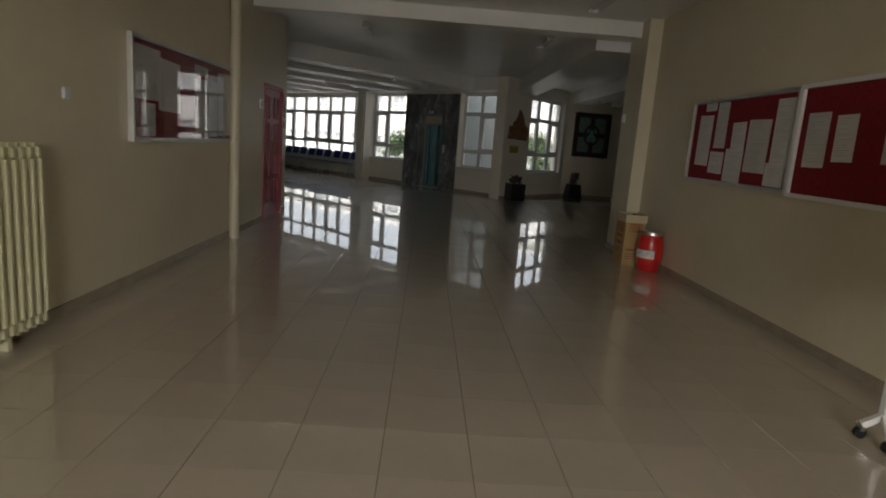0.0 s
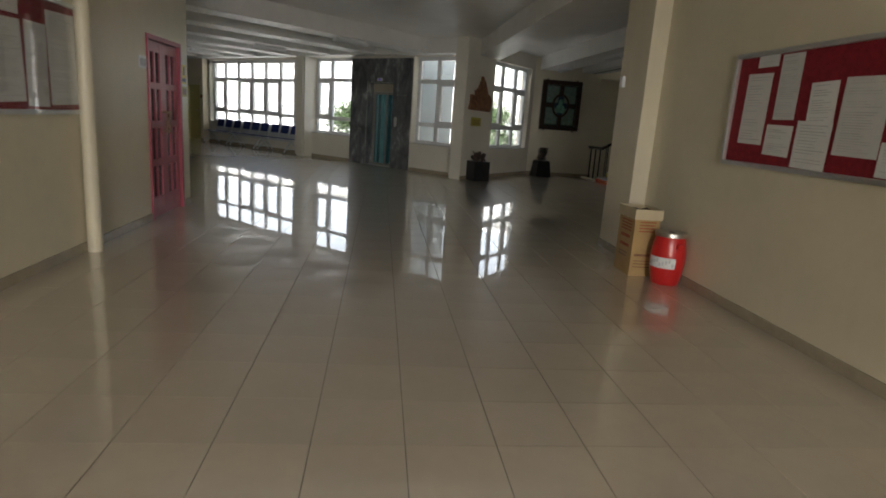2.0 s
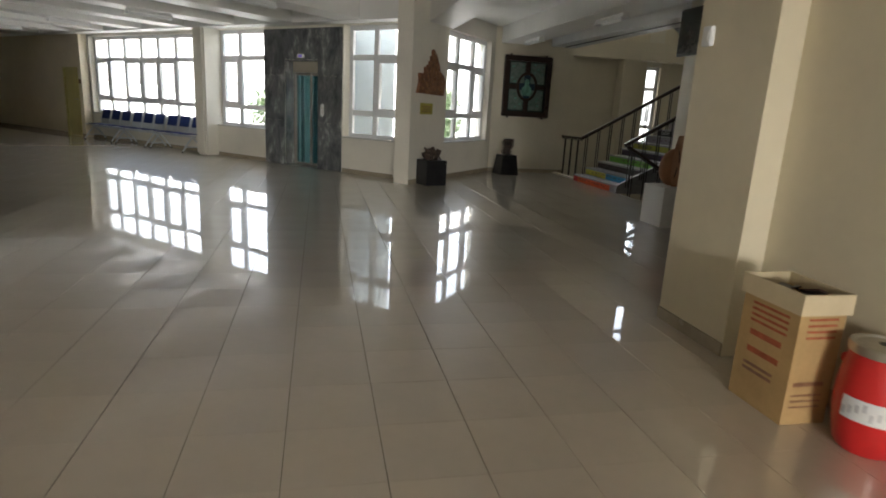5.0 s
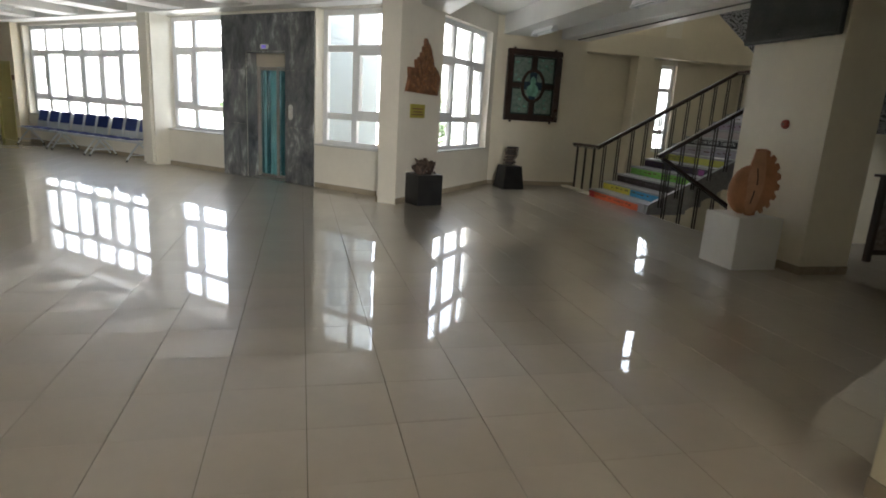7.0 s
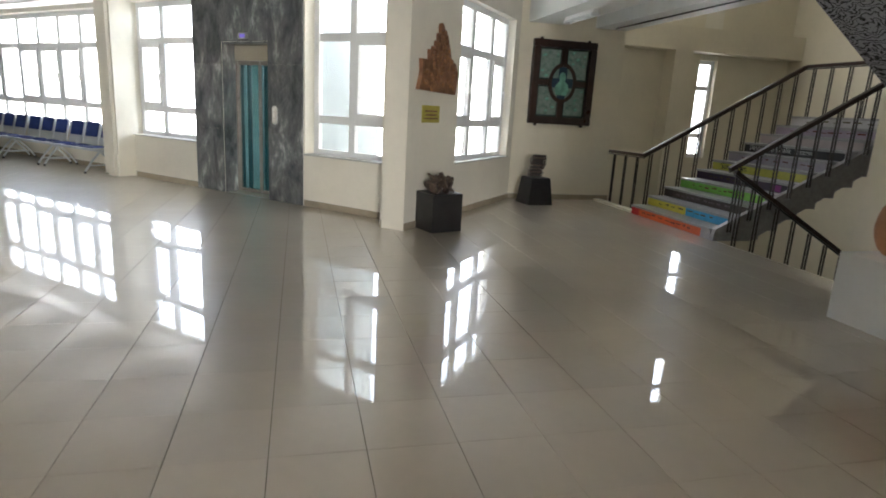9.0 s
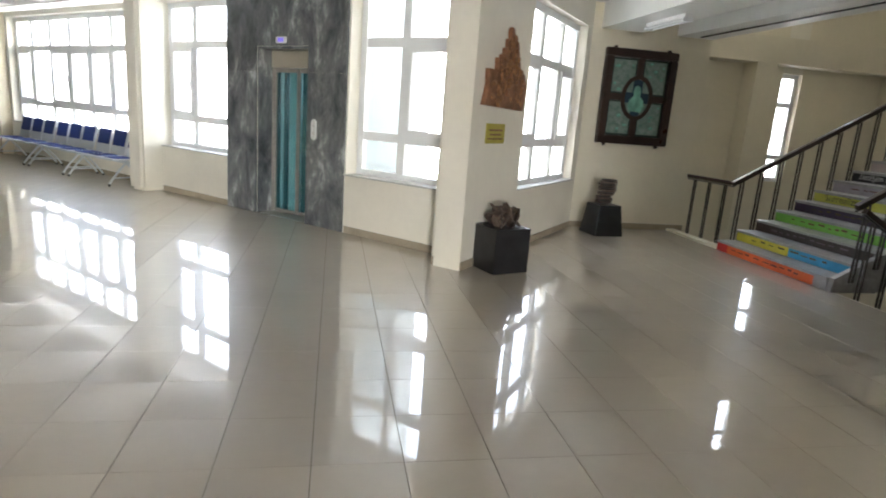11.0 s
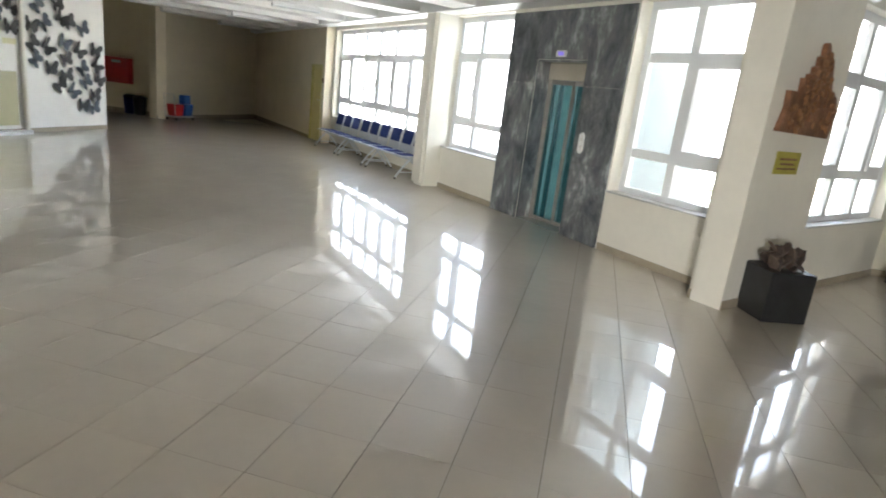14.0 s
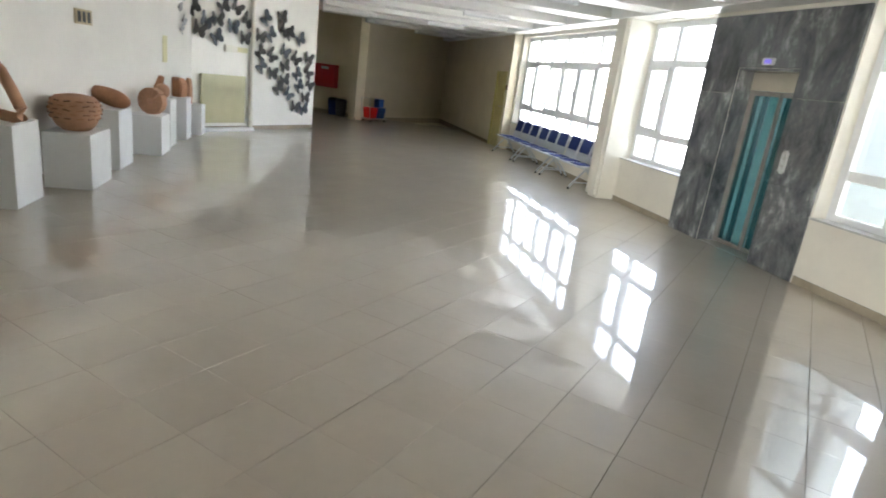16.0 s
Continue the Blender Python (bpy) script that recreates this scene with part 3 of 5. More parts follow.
def yellow_door():
    e = thing("door_2", MW @ pose(-19.98, 9.78, 0), "plain pale yellow flush door, closed", "door", kind="structure")
    part("leaf", simple((0.06, 0.80, 0.03, 0.07, 0.005, 1.90)), M_YDOOR, e)
    bm = bmesh.new()
    box(bm, 0.0, 0.06, -0.015, 0.1, 0, 1.95)
    box(bm, 0.80, 0.85, -0.015, 0.1, 0, 1.95)
    box(bm, 0.06, 0.80, -0.015, 0.1, 1.90, 1.95)
    part("door_frame", bm, M_YDOOR, e)
    bm = bmesh.new()
    box(bm, 0.72, 0.76, 0.018, 0.0295, 0.92, 1.14, bevel=0.004)
    cyl(bm, (0.74, 0.02, 1.06), (0.74, -0.03, 1.06), 0.01)
    cyl(bm, (0.745, -0.03, 1.06), (0.63, -0.03, 1.06), 0.01)
    part("door_handle", bm, M_STEEL, e)


M_YDOOR = mat("pale_yellow_door", (0.62, 0.55, 0.22), 0.4, var=0.06)
yellow_door()


# ---- signs and small wall fittings ----
def sign(name, m, w, h, base, bars, label, bar_mat=None, t=0.01):
    """A plate on a wall (local x along, y out of the wall towards the room is -y) with printed bars (x0, x1, z0, z1)."""
    bm = bmesh.new()
    box(bm, 0, w, -t, -0.001, 0, h, bevel=0.002)
    e = thing(name, m, label, "sign")
    plate = part("plate", bm, base, e)
    for a, b, c, d in bars:
        part("print", simple((a * w, b * w, -t - 0.0015, -t - 0.0002, c * h, d * h)), bar_mat or M_INK, plate)
    return e


ML = pose(-CW, 0, 0, 0, 0, 90)   # left corridor wall, local x = y of the plan, room on -y... towards +x
MR = pose(CW, 0, 0, 0, 0, -90)   # right corridor wall, local x = -y of the plan
sign("warning_sign", ML @ pose(6.12, 0, 1.58), 0.2, 0.24, M_YELLOW, [(0.35, 0.65, 0.45, 0.9), (0.15, 0.85, 0.1, 0.3)], "yellow warning sign with black print on the wall", M_BLACK)
sign("notice_sign", ML @ pose(6.13, 0, 1.42), 0.2, 0.13, M_PLAQUE, [(0.15, 0.85, 0.2, 0.8)], "small yellowish notice plate beside the red door", M_BRONZE)
sign("room_sign", ML @ pose(4.78, 0, 1.68), 0.2, 0.13, M_ALU, [(0.1, 0.9, 0.2, 0.8)], "small framed grey room plate beside the red door")
sign("brass_plaque", m4 @ pose(0.33, 0, 1.25), 0.46, 0.20, M_PLAQUE, [(0.15, 0.85, 0.62, 0.72), (0.2, 0.8, 0.40, 0.50), (0.1, 0.9, 0.2, 0.28)], "engraved dull yellow brass plaque under the relief", M_BRONZE, 0.008)
sign("lift_sign", MW @ pose(-19.115, 9.78, 1.5), 0.14, 0.12, M_BRONZE, [], "small dark room plate beside the yellow door")


# ---- notice boards ----
def notice_board(m, w, h, label, papers, frame_mat, glazed=False):
    e = thing("notice_board", m, label, "notice board", "corridor notice boards")
    bm = bmesh.new()
    box(bm, 0, w, -0.05, -0.002, 0, 0.035, bevel=0.004)
    box(bm, 0, w, -0.05, -0.002, h - 0.035, h, bevel=0.004)
    box(bm, 0, 0.035, -0.05, -0.002, 0.035, h - 0.035, bevel=0.004)
    box(bm, w - 0.035, w, -0.05, -0.002, 0.035, h - 0.035, bevel=0.004)
    part("board_frame", bm, frame_mat, e, "aluminium frame")
    felt = part("felt", simple((0.035, w - 0.035, -0.022, -0.004, 0.035, h - 0.035)), M_FELT, e, "dark red felt")
    rng = random.Random(int(w * 1000))
    for n, (x, z, pw, ph) in enumerate(papers):
        lift_y = 0.0012 * n
        turn = rng.uniform(-2, 2)
        bm = bmesh.new()
        box(bm, 0, pw, -0.0240 - lift_y, -0.0232 - lift_y, 0, ph, pose(x, 0, z, 0, turn, 0))
        part("paper", bm, M_PAPER, felt, "white printed sheet")
        bm = bmesh.new()
        gap = rng.uniform(0.014, 0.022)
        for i in range(1, int(ph / gap) - 1):
            if rng.random() < 0.8:
                z1 = ph - gap * i - 0.004
                box(bm, pw * 0.1, pw * rng.uniform(0.5, 0.92), -0.0243 - lift_y, -0.02405 - lift_y, z1 - rng.uniform(0.003, 0.006), z1, pose(x, 0, z, 0, turn, 0))
        tagged(part("print", bm, M_INK, felt), "lines of grey print", kind="stuff")
    if glazed:
        n = 2
        for i in range(n):
            a = 0.036 + (w - 0.072) * i / n
            p = part("glass_door", simple((a + 0.004, a + (w - 0.072) / n - 0.004, -0.046, -0.041, 0.036, h - 0.036)), M_GLASS, e)
            p.visible_shadow = False
    return e


# the last, widest sheet also stands for a window mirrored in the glass
notice_board(ML @ pose(0.96, 0, 1.2), 2.62, 0.87, "glazed red felt notice board with pinned white sheets",
             [(0.06, 0.36, 0.50, 0.44), (0.52, 0.28, 0.46, 0.46), (0.18, 0.05, 0.27, 0.28), (1.34, 0.68, 0.34, 0.10), (1.36, 0.08, 0.34, 0.56), (1.72, 0.06, 0.28, 0.60), (2.03, 0.07, 0.42, 0.70)], M_ALU, True)
notice_board(MR @ pose(-2.74, 0, 1.17), 1.93, 0.87, "red felt notice board covered with white sheets",
             [(0.16, 0.18, 0.30, 0.53), (0.27, 0.75, 0.24, 0.085), (0.55, 0.365, 0.23, 0.46), (0.50, 0.11, 0.29, 0.22), (0.91, 0.33, 0.25, 0.28), (0.83, 0.04, 0.33, 0.32), (1.20, 0.15, 0.36, 0.48), (1.62, 0.22, 0.25, 0.57), (1.57, 0.045, 0.29, 0.2)], M_ALU)
notice_board(MR @ pose(-0.80, 0, 1.15), 2.0, 0.9, "white framed red felt notice board with a few sheets",
             [(0.12, 0.25, 0.26, 0.42), (0.46, 0.3, 0.22, 0.34), (0.95, 0.3, 0.28, 0.4)], M_WHITE)


# ---- radiators ----
def cast_radiator(m, n, label):
    """Old ribbed radiator of n sections, local x along the wall, wall behind at +y."""
    e = thing("radiator", m, label, "radiator")
    for i in range(n):
        x = i * 0.075
        bm = bmesh.new()
        box(bm, x + 0.004, x + 0.071, -0.13, -0.03, 0.07, 1.2, bevel=0.024)
        box(bm, x + 0.016, x + 0.059, -0.142, -0.02, 0.15, 1.12, bevel=0.012)
        part("section", bm, M_RADIATOR, e, smooth=True)
    for i in (2, n - 5):
        part("foot", simple((i * 0.075 + 0.02, i * 0.075 + 0.055, -0.1, -0.05, 0.0, 0.14)), M_RADIATOR, e)
    return e


cast_radiator(ML @ pose(-1.75, 0, 0), 19, "tall ribbed cream cast radiator against the corridor wall")
mbf, nbf = along(BF0, BF1)


def panel_radiator():
    e = thing("panel_radiator", mbf @ pose(0.16, 0, 0) @ Matrix.Diagonal((0.79, 0.9, 0.9, 1)), "flat pale olive panel radiator on the butterfly wall", "radiator")
    bm = bmesh.new()
    box(bm, 0, 1.43, -0.10, -0.04, 0.18, 1.24, bevel=0.01)
    part("panel", bm, M_OLIVE, e)
    for i in range(22):
        x = 0.04 + i * 0.0625
        part("rib", simple((x, x + 0.03, -0.104, -0.1002, 0.24, 1.18)), M_OLIVE, e)
    for x in (0.15, 1.25):
        part("bracket", simple((x, x + 0.04, -0.04, -0.001, 0.2, 1.1)), M_OLIVE, e)
    bm = bmesh.new()
    cyl(bm, (1.45, -0.07, 0.25), (1.62, -0.07, 0.25), 0.012)
    cyl(bm, (1.62, -0.07, 0.0), (1.62, -0.07, 0.26), 0.012)
    part("pipe", bm, M_WHITE, e, smooth=True)
    part("plinth", simple((-0.1, 1.66, -0.2, -0.013, 0.002, 0.07)), M_WHITE, e)


M_OLIVE = mat("pale_olive_enamel", (0.55, 0.51, 0.30), 0.4, var=0.05)
panel_radiator()


def pipe(name, p, q, r, material, label):
    bm = bmesh.new()
    cyl(bm, p, q, r, seg=16)
    return solid(name, bm, material, label, "pipe", smooth=True)


pipe("riser_pipe", (-CW + 0.075, 3.45, 0), (-CW + 0.075, 3.45, 3.19), 0.062, M_WALLC, "cream painted riser pipe along the corridor wall")
_q = mbf @ Vector((1.47, -0.06, 0))
pipe("heating_pipe", (_q.x, _q.y, 0), (_q.x, _q.y, 3.19), 0.045, M_WALL, "cream painted heating pipe on the butterfly wall")


# ---- fluorescent lamps ----
def tube_lamp(m):
    e = thing("ceiling_lamp", m, "white twin-tube fluorescent batten, switched off", "ceiling lamp", "hall ceiling lamps")
    bm = bmesh.new()
    box(bm, -0.45, 0.45, -0.045, 0.045, -0.05, -0.001, bevel=0.006)
    part("batten", bm, M_WHITE, e)
    for y in (-0.05, 0.05):
        bm = bmesh.new()
        cyl(bm, (-0.42, y, -0.075), (0.42, y, -0.075), 0.013, seg=10)
        part("tube", bm, M_TUBE, e, smooth=True)
    for x in (-0.43, 0.43):
        part("holder", simple((x - 0.015, x + 0.015, -0.068, 0.068, -0.092, -0.051)), M_PVC, e)
    return e


M_TUBE = mat("frosted_tube", (0.82, 0.83, 0.84), 0.25, var=0.02)
lamp = tube_lamp(MW @ pose(-8.6, 7.35, 2.87, 0, 0, 90))
for u, w in ((-12.1, 7.8), (-15.6, 8.0), (-19.1, 8.0), (-19.1, 4.6 + 1.2)):
    copy_thing(lamp, MW @ pose(u, w, 2.87, 0, 0, 90))
for x, y in ((4.45, 9.95), (4.45, 13.3)):
    copy_thing(lamp, pose(x, y, 2.86, 0, 0, 90))
for x, y in ((1.55, 6.1), (-1.4, 6.35), (1.68, 3.25), (-1.5, 0.8)):
    copy_thing(lamp, pose(x, y, H, 0, 0, 90))


# ---- carton and drum by the pillar ----
def carton():
    e = thing("carton_bin", pose(2.30, 3.34, 0), "tall printed cardboard bin with an open tray lid", "cardboard box")
    bm = bmesh.new()
    w, d, h = 0.25, 0.37, 0.60
    for a in ((0, w, 0, 0.008, 0.002, h), (0, w, d - 0.008, d, 0.002, h), (0, 0.008, 0.008, d - 0.008, 0.002, h), (w - 0.008, w, 0.008, d - 0.008, 0.002, h), (0.008, w - 0.008, 0.008, d - 0.008, 0.002, 0.012)):
        box(bm, *a)
    body = part("body", bm, M_CARD, e)
    bm = bmesh.new()
    for a in ((-0.015, w + 0.015, -0.015, -0.004, h - 0.04, h + 0.06), (-0.015, w + 0.015, d + 0.004, d + 0.015, h - 0.04, h + 0.06),
              (-0.015, -0.004, -0.004, d + 0.004, h - 0.04, h + 0.06), (w + 0.004, w + 0.015, -0.004, d + 0.004, h - 0.04, h + 0.06)):
        box(bm, *a)
    part("tray_lid", bm, M_CARDPALE, e, "pale cardboard tray lid")
    bm = bmesh.new()
    rng = random.Random(4)
    for i in range(7):
        box(bm, -0.05, 0.05, -0.03, 0.03, -0.004, 0.004, pose(0.06 + rng.random() * 0.13, 0.06 + rng.random() * 0.24, 0.575 + 0.012 * i, rng.uniform(-25, 25), rng.uniform(-25, 25), rng.uniform(0, 180)))
    part("scraps", bm, M_DARKWOOD, e, "crumpled dark scraps")
    for z in (0.53, 0.50, 0.47, 0.44):
        part("print", simple((0.05, 0.21, -0.0015, -0.0003, z, z + 0.011)), M_REDINK, body)
        part("print", simple((-0.0015, -0.0003, 0.06, 0.3, z - 0.01, z + 0.003)), M_REDINK, body)
    for z in (0.20, 0.15, 0.12, 0.09):
        part("print", simple((0.03, 0.2, -0.0015, -0.0003, z, z + (0.022 if z == 0.2 else 0.008))), M_BRONZE, body)
    for z in (0.36, 0.27):
        part("print", simple((-0.0015, -0.0003, 0.08, 0.29, z, z + 0.03)), M_REDINK, body)
    for z in (0.2, 0.17):
        part("print", simple((-0.0015, -0.0003, 0.1, 0.3, z, z + 0.016)), M_BRONZE, body)


M_CARDPALE = mat("pale_cardboard", (0.60, 0.50, 0.33), 0.85, var=0.08)
M_REDINK = mat("faded_red_print", (0.40, 0.10, 0.04), 0.8, var=0.2, scale=20)
carton()


def drum():
    e = thing("plastic_drum", pose(2.565, 3.13, 0), "red plastic drum with a grey lid and white label", "drum")
    bm = bmesh.new()
    lathe(bm, [(0.115, 0.002), (0.128, 0.02), (0.148, 0.12), (0.158, 0.22), (0.156, 0.30), (0.146, 0.38), (0.132, 0.44), (0.128, 0.455)], 36)
    body = part("body", bm, M_RED, e, smooth=True)
    bm = bmesh.new()
    lathe(bm, [(0.125, 0.452), (0.141, 0.455), (0.143, 0.485), (0.138, 0.495), (0.12, 0.497), (0.115, 0.488), (0.03, 0.487)], 36)
    lid = part("lid", bm, M_STEEL, e, "grey clamp lid", smooth=True)
    # black disc on the closed lid paints the opening's dark inside
    bm = bmesh.new()
    cyl(bm, (0.02, 0.02, 0.487), (0.02, 0.02, 0.489), 0.03, seg=16)
    part("hole_shade", bm, M_BLACK, lid, "black disc for the shade in a round opening")
    bm = bmesh.new()
    n = 18
    for k in range(n):
        a0, a1 = radians(175 + 95 * k / n), radians(175 + 95 * (k + 1) / n)
        vs = [bm.verts.new((0.1605 * math.cos(a), 0.1605 * math.sin(a), z)) for a, z in ((a0, 0.17), (a1, 0.17), (a1, 0.27), (a0, 0.27))]
        bm.faces.new(vs)
    part("label", bm, M_PAPER, body, "white printed label")
    for k in range(9):
        a = radians(180 + 10 * k)
        bm = bmesh.new()
        box(bm, 0, 0.0015, -0.008, 0.008, 0.185 + 0.012 * (k % 4), 0.2 + 0.012 * (k % 4) + 0.02, Matrix.Rotation(a, 4, "Z") @ pose(0.1608, 0, 0))
        part("print", bm, M_INK, body)
    for s in (0.0, 180.0):
        bm = bmesh.new()
        box(bm, -0.006, 0.02, -0.035, 0.035, 0.36, 0.4, Matrix.Rotation(radians(s + 100), 4, "Z") @ pose(0.145, 0, 0), bevel=0.006)
        part("grip", bm, M_RED, e)


drum()


def whiteboard_stand():
    e = thing("whiteboard_stand", pose(2.105, -1.18, 0, 0, 0, 0), "white wheeled whiteboard stand against the corridor wall", "whiteboard")
    for y in (0.0, -1.6):
        bm = bmesh.new()
        bar(bm, (0.10, y, 0.12), (0.10, y, 1.9), 0.04, 0.04)
        part("post", bm, M_WHITE, e)
        for x, dy in ((0.0, 0.02), (0.03, -0.14), (0.36, -0.02)):
            bm = bmesh.new()
            bar(bm, (x, y + dy, 0.075), (0.10, y, 0.14), 0.034, 0.034)
            part("foot", bm, M_WHITE, e)
            bm = bmesh.new()
            cyl(bm, (x, y + dy - 0.014, 0.032), (x, y + dy + 0.014, 0.032), 0.031, seg=16)
            w = part("caster", bm, M_BLACK, e, "black rubber caster", smooth=True)
            part("fork", simple((x - 0.012, x + 0.012, y + dy - 0.02, y + dy + 0.02, 0.045, 0.07)), M_STEEL, w)
    part("board", simple((0.08, 0.12, -1.58, -0.022, 0.8, 1.85)), M_WHITE, e)


whiteboard_stand()


# ---- bench seats ----
def bench(m):
    e = thing("waiting_bench", m, "three-seat perforated silver metal bench with navy pads", "bench", "benches under the windows")
    bm = bmesh.new()
    box(bm, 0.0, 1.56, 0.20, 0.26, 0.36, 0.40)
    part("beam", bm, M_SILVER, e)
    for i in range(3):
        x = 0.03 + i * 0.51
        bm = bmesh.new()
        box(bm, x, x + 0.48, 0.0, 0.45, 0.415, 0.43, bevel=0.006)
        st = part("seat", bm, M_SILVER, e)
        part("seat_pad", simple((x + 0.08, x + 0.40, 0.06, 0.36, 0.4305, 0.445)), M_BLUE, st, "navy seat pad")
        bm = bmesh.new()
        box(bm, x, x + 0.48, -0.008, 0.008, 0.0, 0.42, pose(0, 0.44, 0.43, -14, 0, 0), bevel=0.006)
        bk = part("backrest", bm, M_SILVER, e)
        bm = bmesh.new()
        box(bm, x + 0.045, x + 0.435, -0.02, -0.0085, 0.15, 0.41, pose(0, 0.44, 0.43, -14, 0, 0), bevel=0.004)
        part("back_pad", bm, M_BLUE, bk, "navy back pad")
    for x in (0.1, 1.46):
        for y in (-0.05, 0.52):
            bm = bmesh.new()
            mid = 0.23
            bar(bm, (x, mid, 0.37), (x, mid + (y - mid) * 0.55, 0.2), 0.03, 0.025)
            bar(bm, (x, mid + (y - mid) * 0.55, 0.2), (x, y, 0.03), 0.03, 0.025)
            leg = part("leg", bm, M_SILVER, e)
            bm = bmesh.new()
            cyl(bm, (x, y, 0.001), (x, y, 0.04), 0.018, seg=10)
            part("rubber_foot", bm, M_BLACK, leg)
        part("stretcher", simple((x - 0.01, x + 0.01, 0.04, 0.43, 0.12, 0.14)), M_SILVER, e)
    return e


M_SILVER = mat("silver_powder_coat", (0.66, 0.69, 0.72), 0.35, metal=0.5, var=0.05, scale=12)
b0 = bench(MW @ pose(-15.13, 9.42, 0))
for u in (-16.71, -18.29):
    copy_thing(b0, MW @ pose(u, 9.42, 0))


# ---- planter sculptures ----
def stack_sculpture(m, h, w, seed, label, taper, spread):
    e = thing("stacked_sculpture", m, label, "sculpture", "stacked sculptures")
    bm = bmesh.new()
    vs = box(bm, -w / 2, w / 2, -w / 2, w / 2, 0.0, h, bevel=0.004)
    for v in vs:
        k = 1 - taper * max(0, v.co.z) / h
        v.co.x *= k
        v.co.y *= k
    part("plinth", bm, M_BLACK, e, "matt black plinth")
    rng = random.Random(seed)
    z = h
    if spread:
        for i in range(34):
            k = i / 34
            a, r = rng.uniform(0, 2 * math.pi), w * 0.33 * math.sqrt(rng.random()) * (1 - 0.25 * k)
            ln, wd, t = rng.uniform(0.05, 0.11), rng.uniform(0.03, 0.06), rng.uniform(0.012, 0.02)
            out = [(-ln, -wd * 0.6), (-ln * 0.4, -wd), (ln * 0.5, -wd * 0.8), (ln, -wd * 0.1), (ln * 0.7, wd * 0.7), (-ln * 0.2, wd), (-ln * 0.9, wd * 0.5)]
            bm = bmesh.new()
            slab(bm, out, t, pose(r * math.cos(a), r * math.sin(a), h + 0.025 + 0.14 * k, 90 + rng.uniform(-22, 22), rng.uniform(0, 360), rng.uniform(-14, 14)))
            part("shard", bm, M_ROCK if i % 3 else M_ROCKPALE, e, "curled rough ceramic shard")
    else:
        for i in range(12):
            t = rng.uniform(0.011, 0.016)
            a = w * 0.30 * rng.uniform(0.85, 1.1)
            out = [(a * math.cos(k) * rng.uniform(0.85, 1.15), a * 0.8 * math.sin(k) * rng.uniform(0.85, 1.15)) for k in np.linspace(0, 2 * math.pi, 13)[:-1]]
            dx, dy = 0.004 * i - 0.02 + rng.uniform(-0.012, 0.012), rng.uniform(-0.015, 0.015)
            # spacing core, black to stand for the shade between slabs
            bm = bmesh.new()
            slab(bm, [(x * 0.62, y * 0.62) for x, y in out], 0.015, pose(dx, dy, z + 0.015, 90, 0, 0))
            part("shade_core", bm, M_BLACK, e)
            bm = bmesh.new()
            slab(bm, out, t, pose(dx, dy, z + 0.014 + t, 90 + rng.uniform(-3, 3), 0, rng.uniform(-4, 4)))
            part("slab_piece", bm, M_ROCK if i % 2 else M_ROCKPALE, e, "rough dark brown ceramic slab")
            z += t + 0.014
    return e


M_ROCKPALE = mat("rough_buff_ceramic", (0.16, 0.11, 0.08), 0.75, var=0.3, scale=14, bump=0.5, bscale=40, rand=0.3)
M_ROCK = mat("rough_dark_ceramic", (0.085, 0.058, 0.045), 0.7, var=0.3, scale=14, bump=0.5, bscale=40, rand=0.35)
stack_sculpture(pose(2.15, 11.84, 0, 0, 0, 20), 0.45, 0.42, 3, "black plinth with a heap of dark ceramic slabs", 0.0, True)
stack_sculpture(pose(4.27, 13.98, 0, 0, 0, 8), 0.43, 0.44, 8, "tapered black plinth with a leaning stack of slabs", 0.22, False)


# ---- relief sculpture and framed panel ----
def relief():
    e = thing("wall_relief", m4 @ pose(0.65, 0, 1.6), "brown glazed ceramic relief with stepped pointed outline", "relief")
    out = [(-0.5, 0.02), (0.47, 0.0), (0.5, 0.1), (0.52, 0.27), (0.44, 0.38), (0.33, 0.39), (0.32, 0.47), (0.30, 0.58), (0.26, 0.60), (0.25, 0.70), (0.2, 0.72), (0.19, 0.78), (0.155, 0.80), (0.12, 0.76), (0.11, 0.69), (0.05, 0.68), (0.03, 0.60),
           (-0.03, 0.59), (-0.05, 0.53), (-0.12, 0.52), (-0.13, 0.47), (-0.22, 0.48), (-0.24, 0.36), (-0.45, 0.36), (-0.43, 0.22)]
    out = [(x - 0.13 * max(0.0, z - 0.36) / 0.44, z) for x, z in out]
    bm = bmesh.new()
    slab(bm, out, 0.05, pose(0, -0.052, 0))
    part("base_plate", bm, M_BRONZE, e)
    rng = random.Random(11)
    for i in range(120):
        z = rng.uniform(0.04, 0.70)
        half = 0.42 if z < 0.33 else 0.42 * (0.78 - z) / 0.55
        x = 0.02 + 0.01 * z / 0.7 + rng.uniform(-half, half)
        w, h = rng.uniform(0.010, 0.028), rng.uniform(0.016, 0.04)
        bm = bmesh.new()
        box(bm, -w, w, -rng.uniform(0.012, 0.035), 0.0, -h, h, pose(x, -0.05, z, 0, rng.uniform(-50, 50), 0), bevel=0.007)
        part("raised_figure", bm, M_RELIEF if i % 3 else M_BRONZE, e, smooth=True)


M_RELIEF = mat("ochre_glaze", (0.40, 0.20, 0.09), 0.4, var=0.35, scale=12, bump=0.4, bscale=40)
relief()


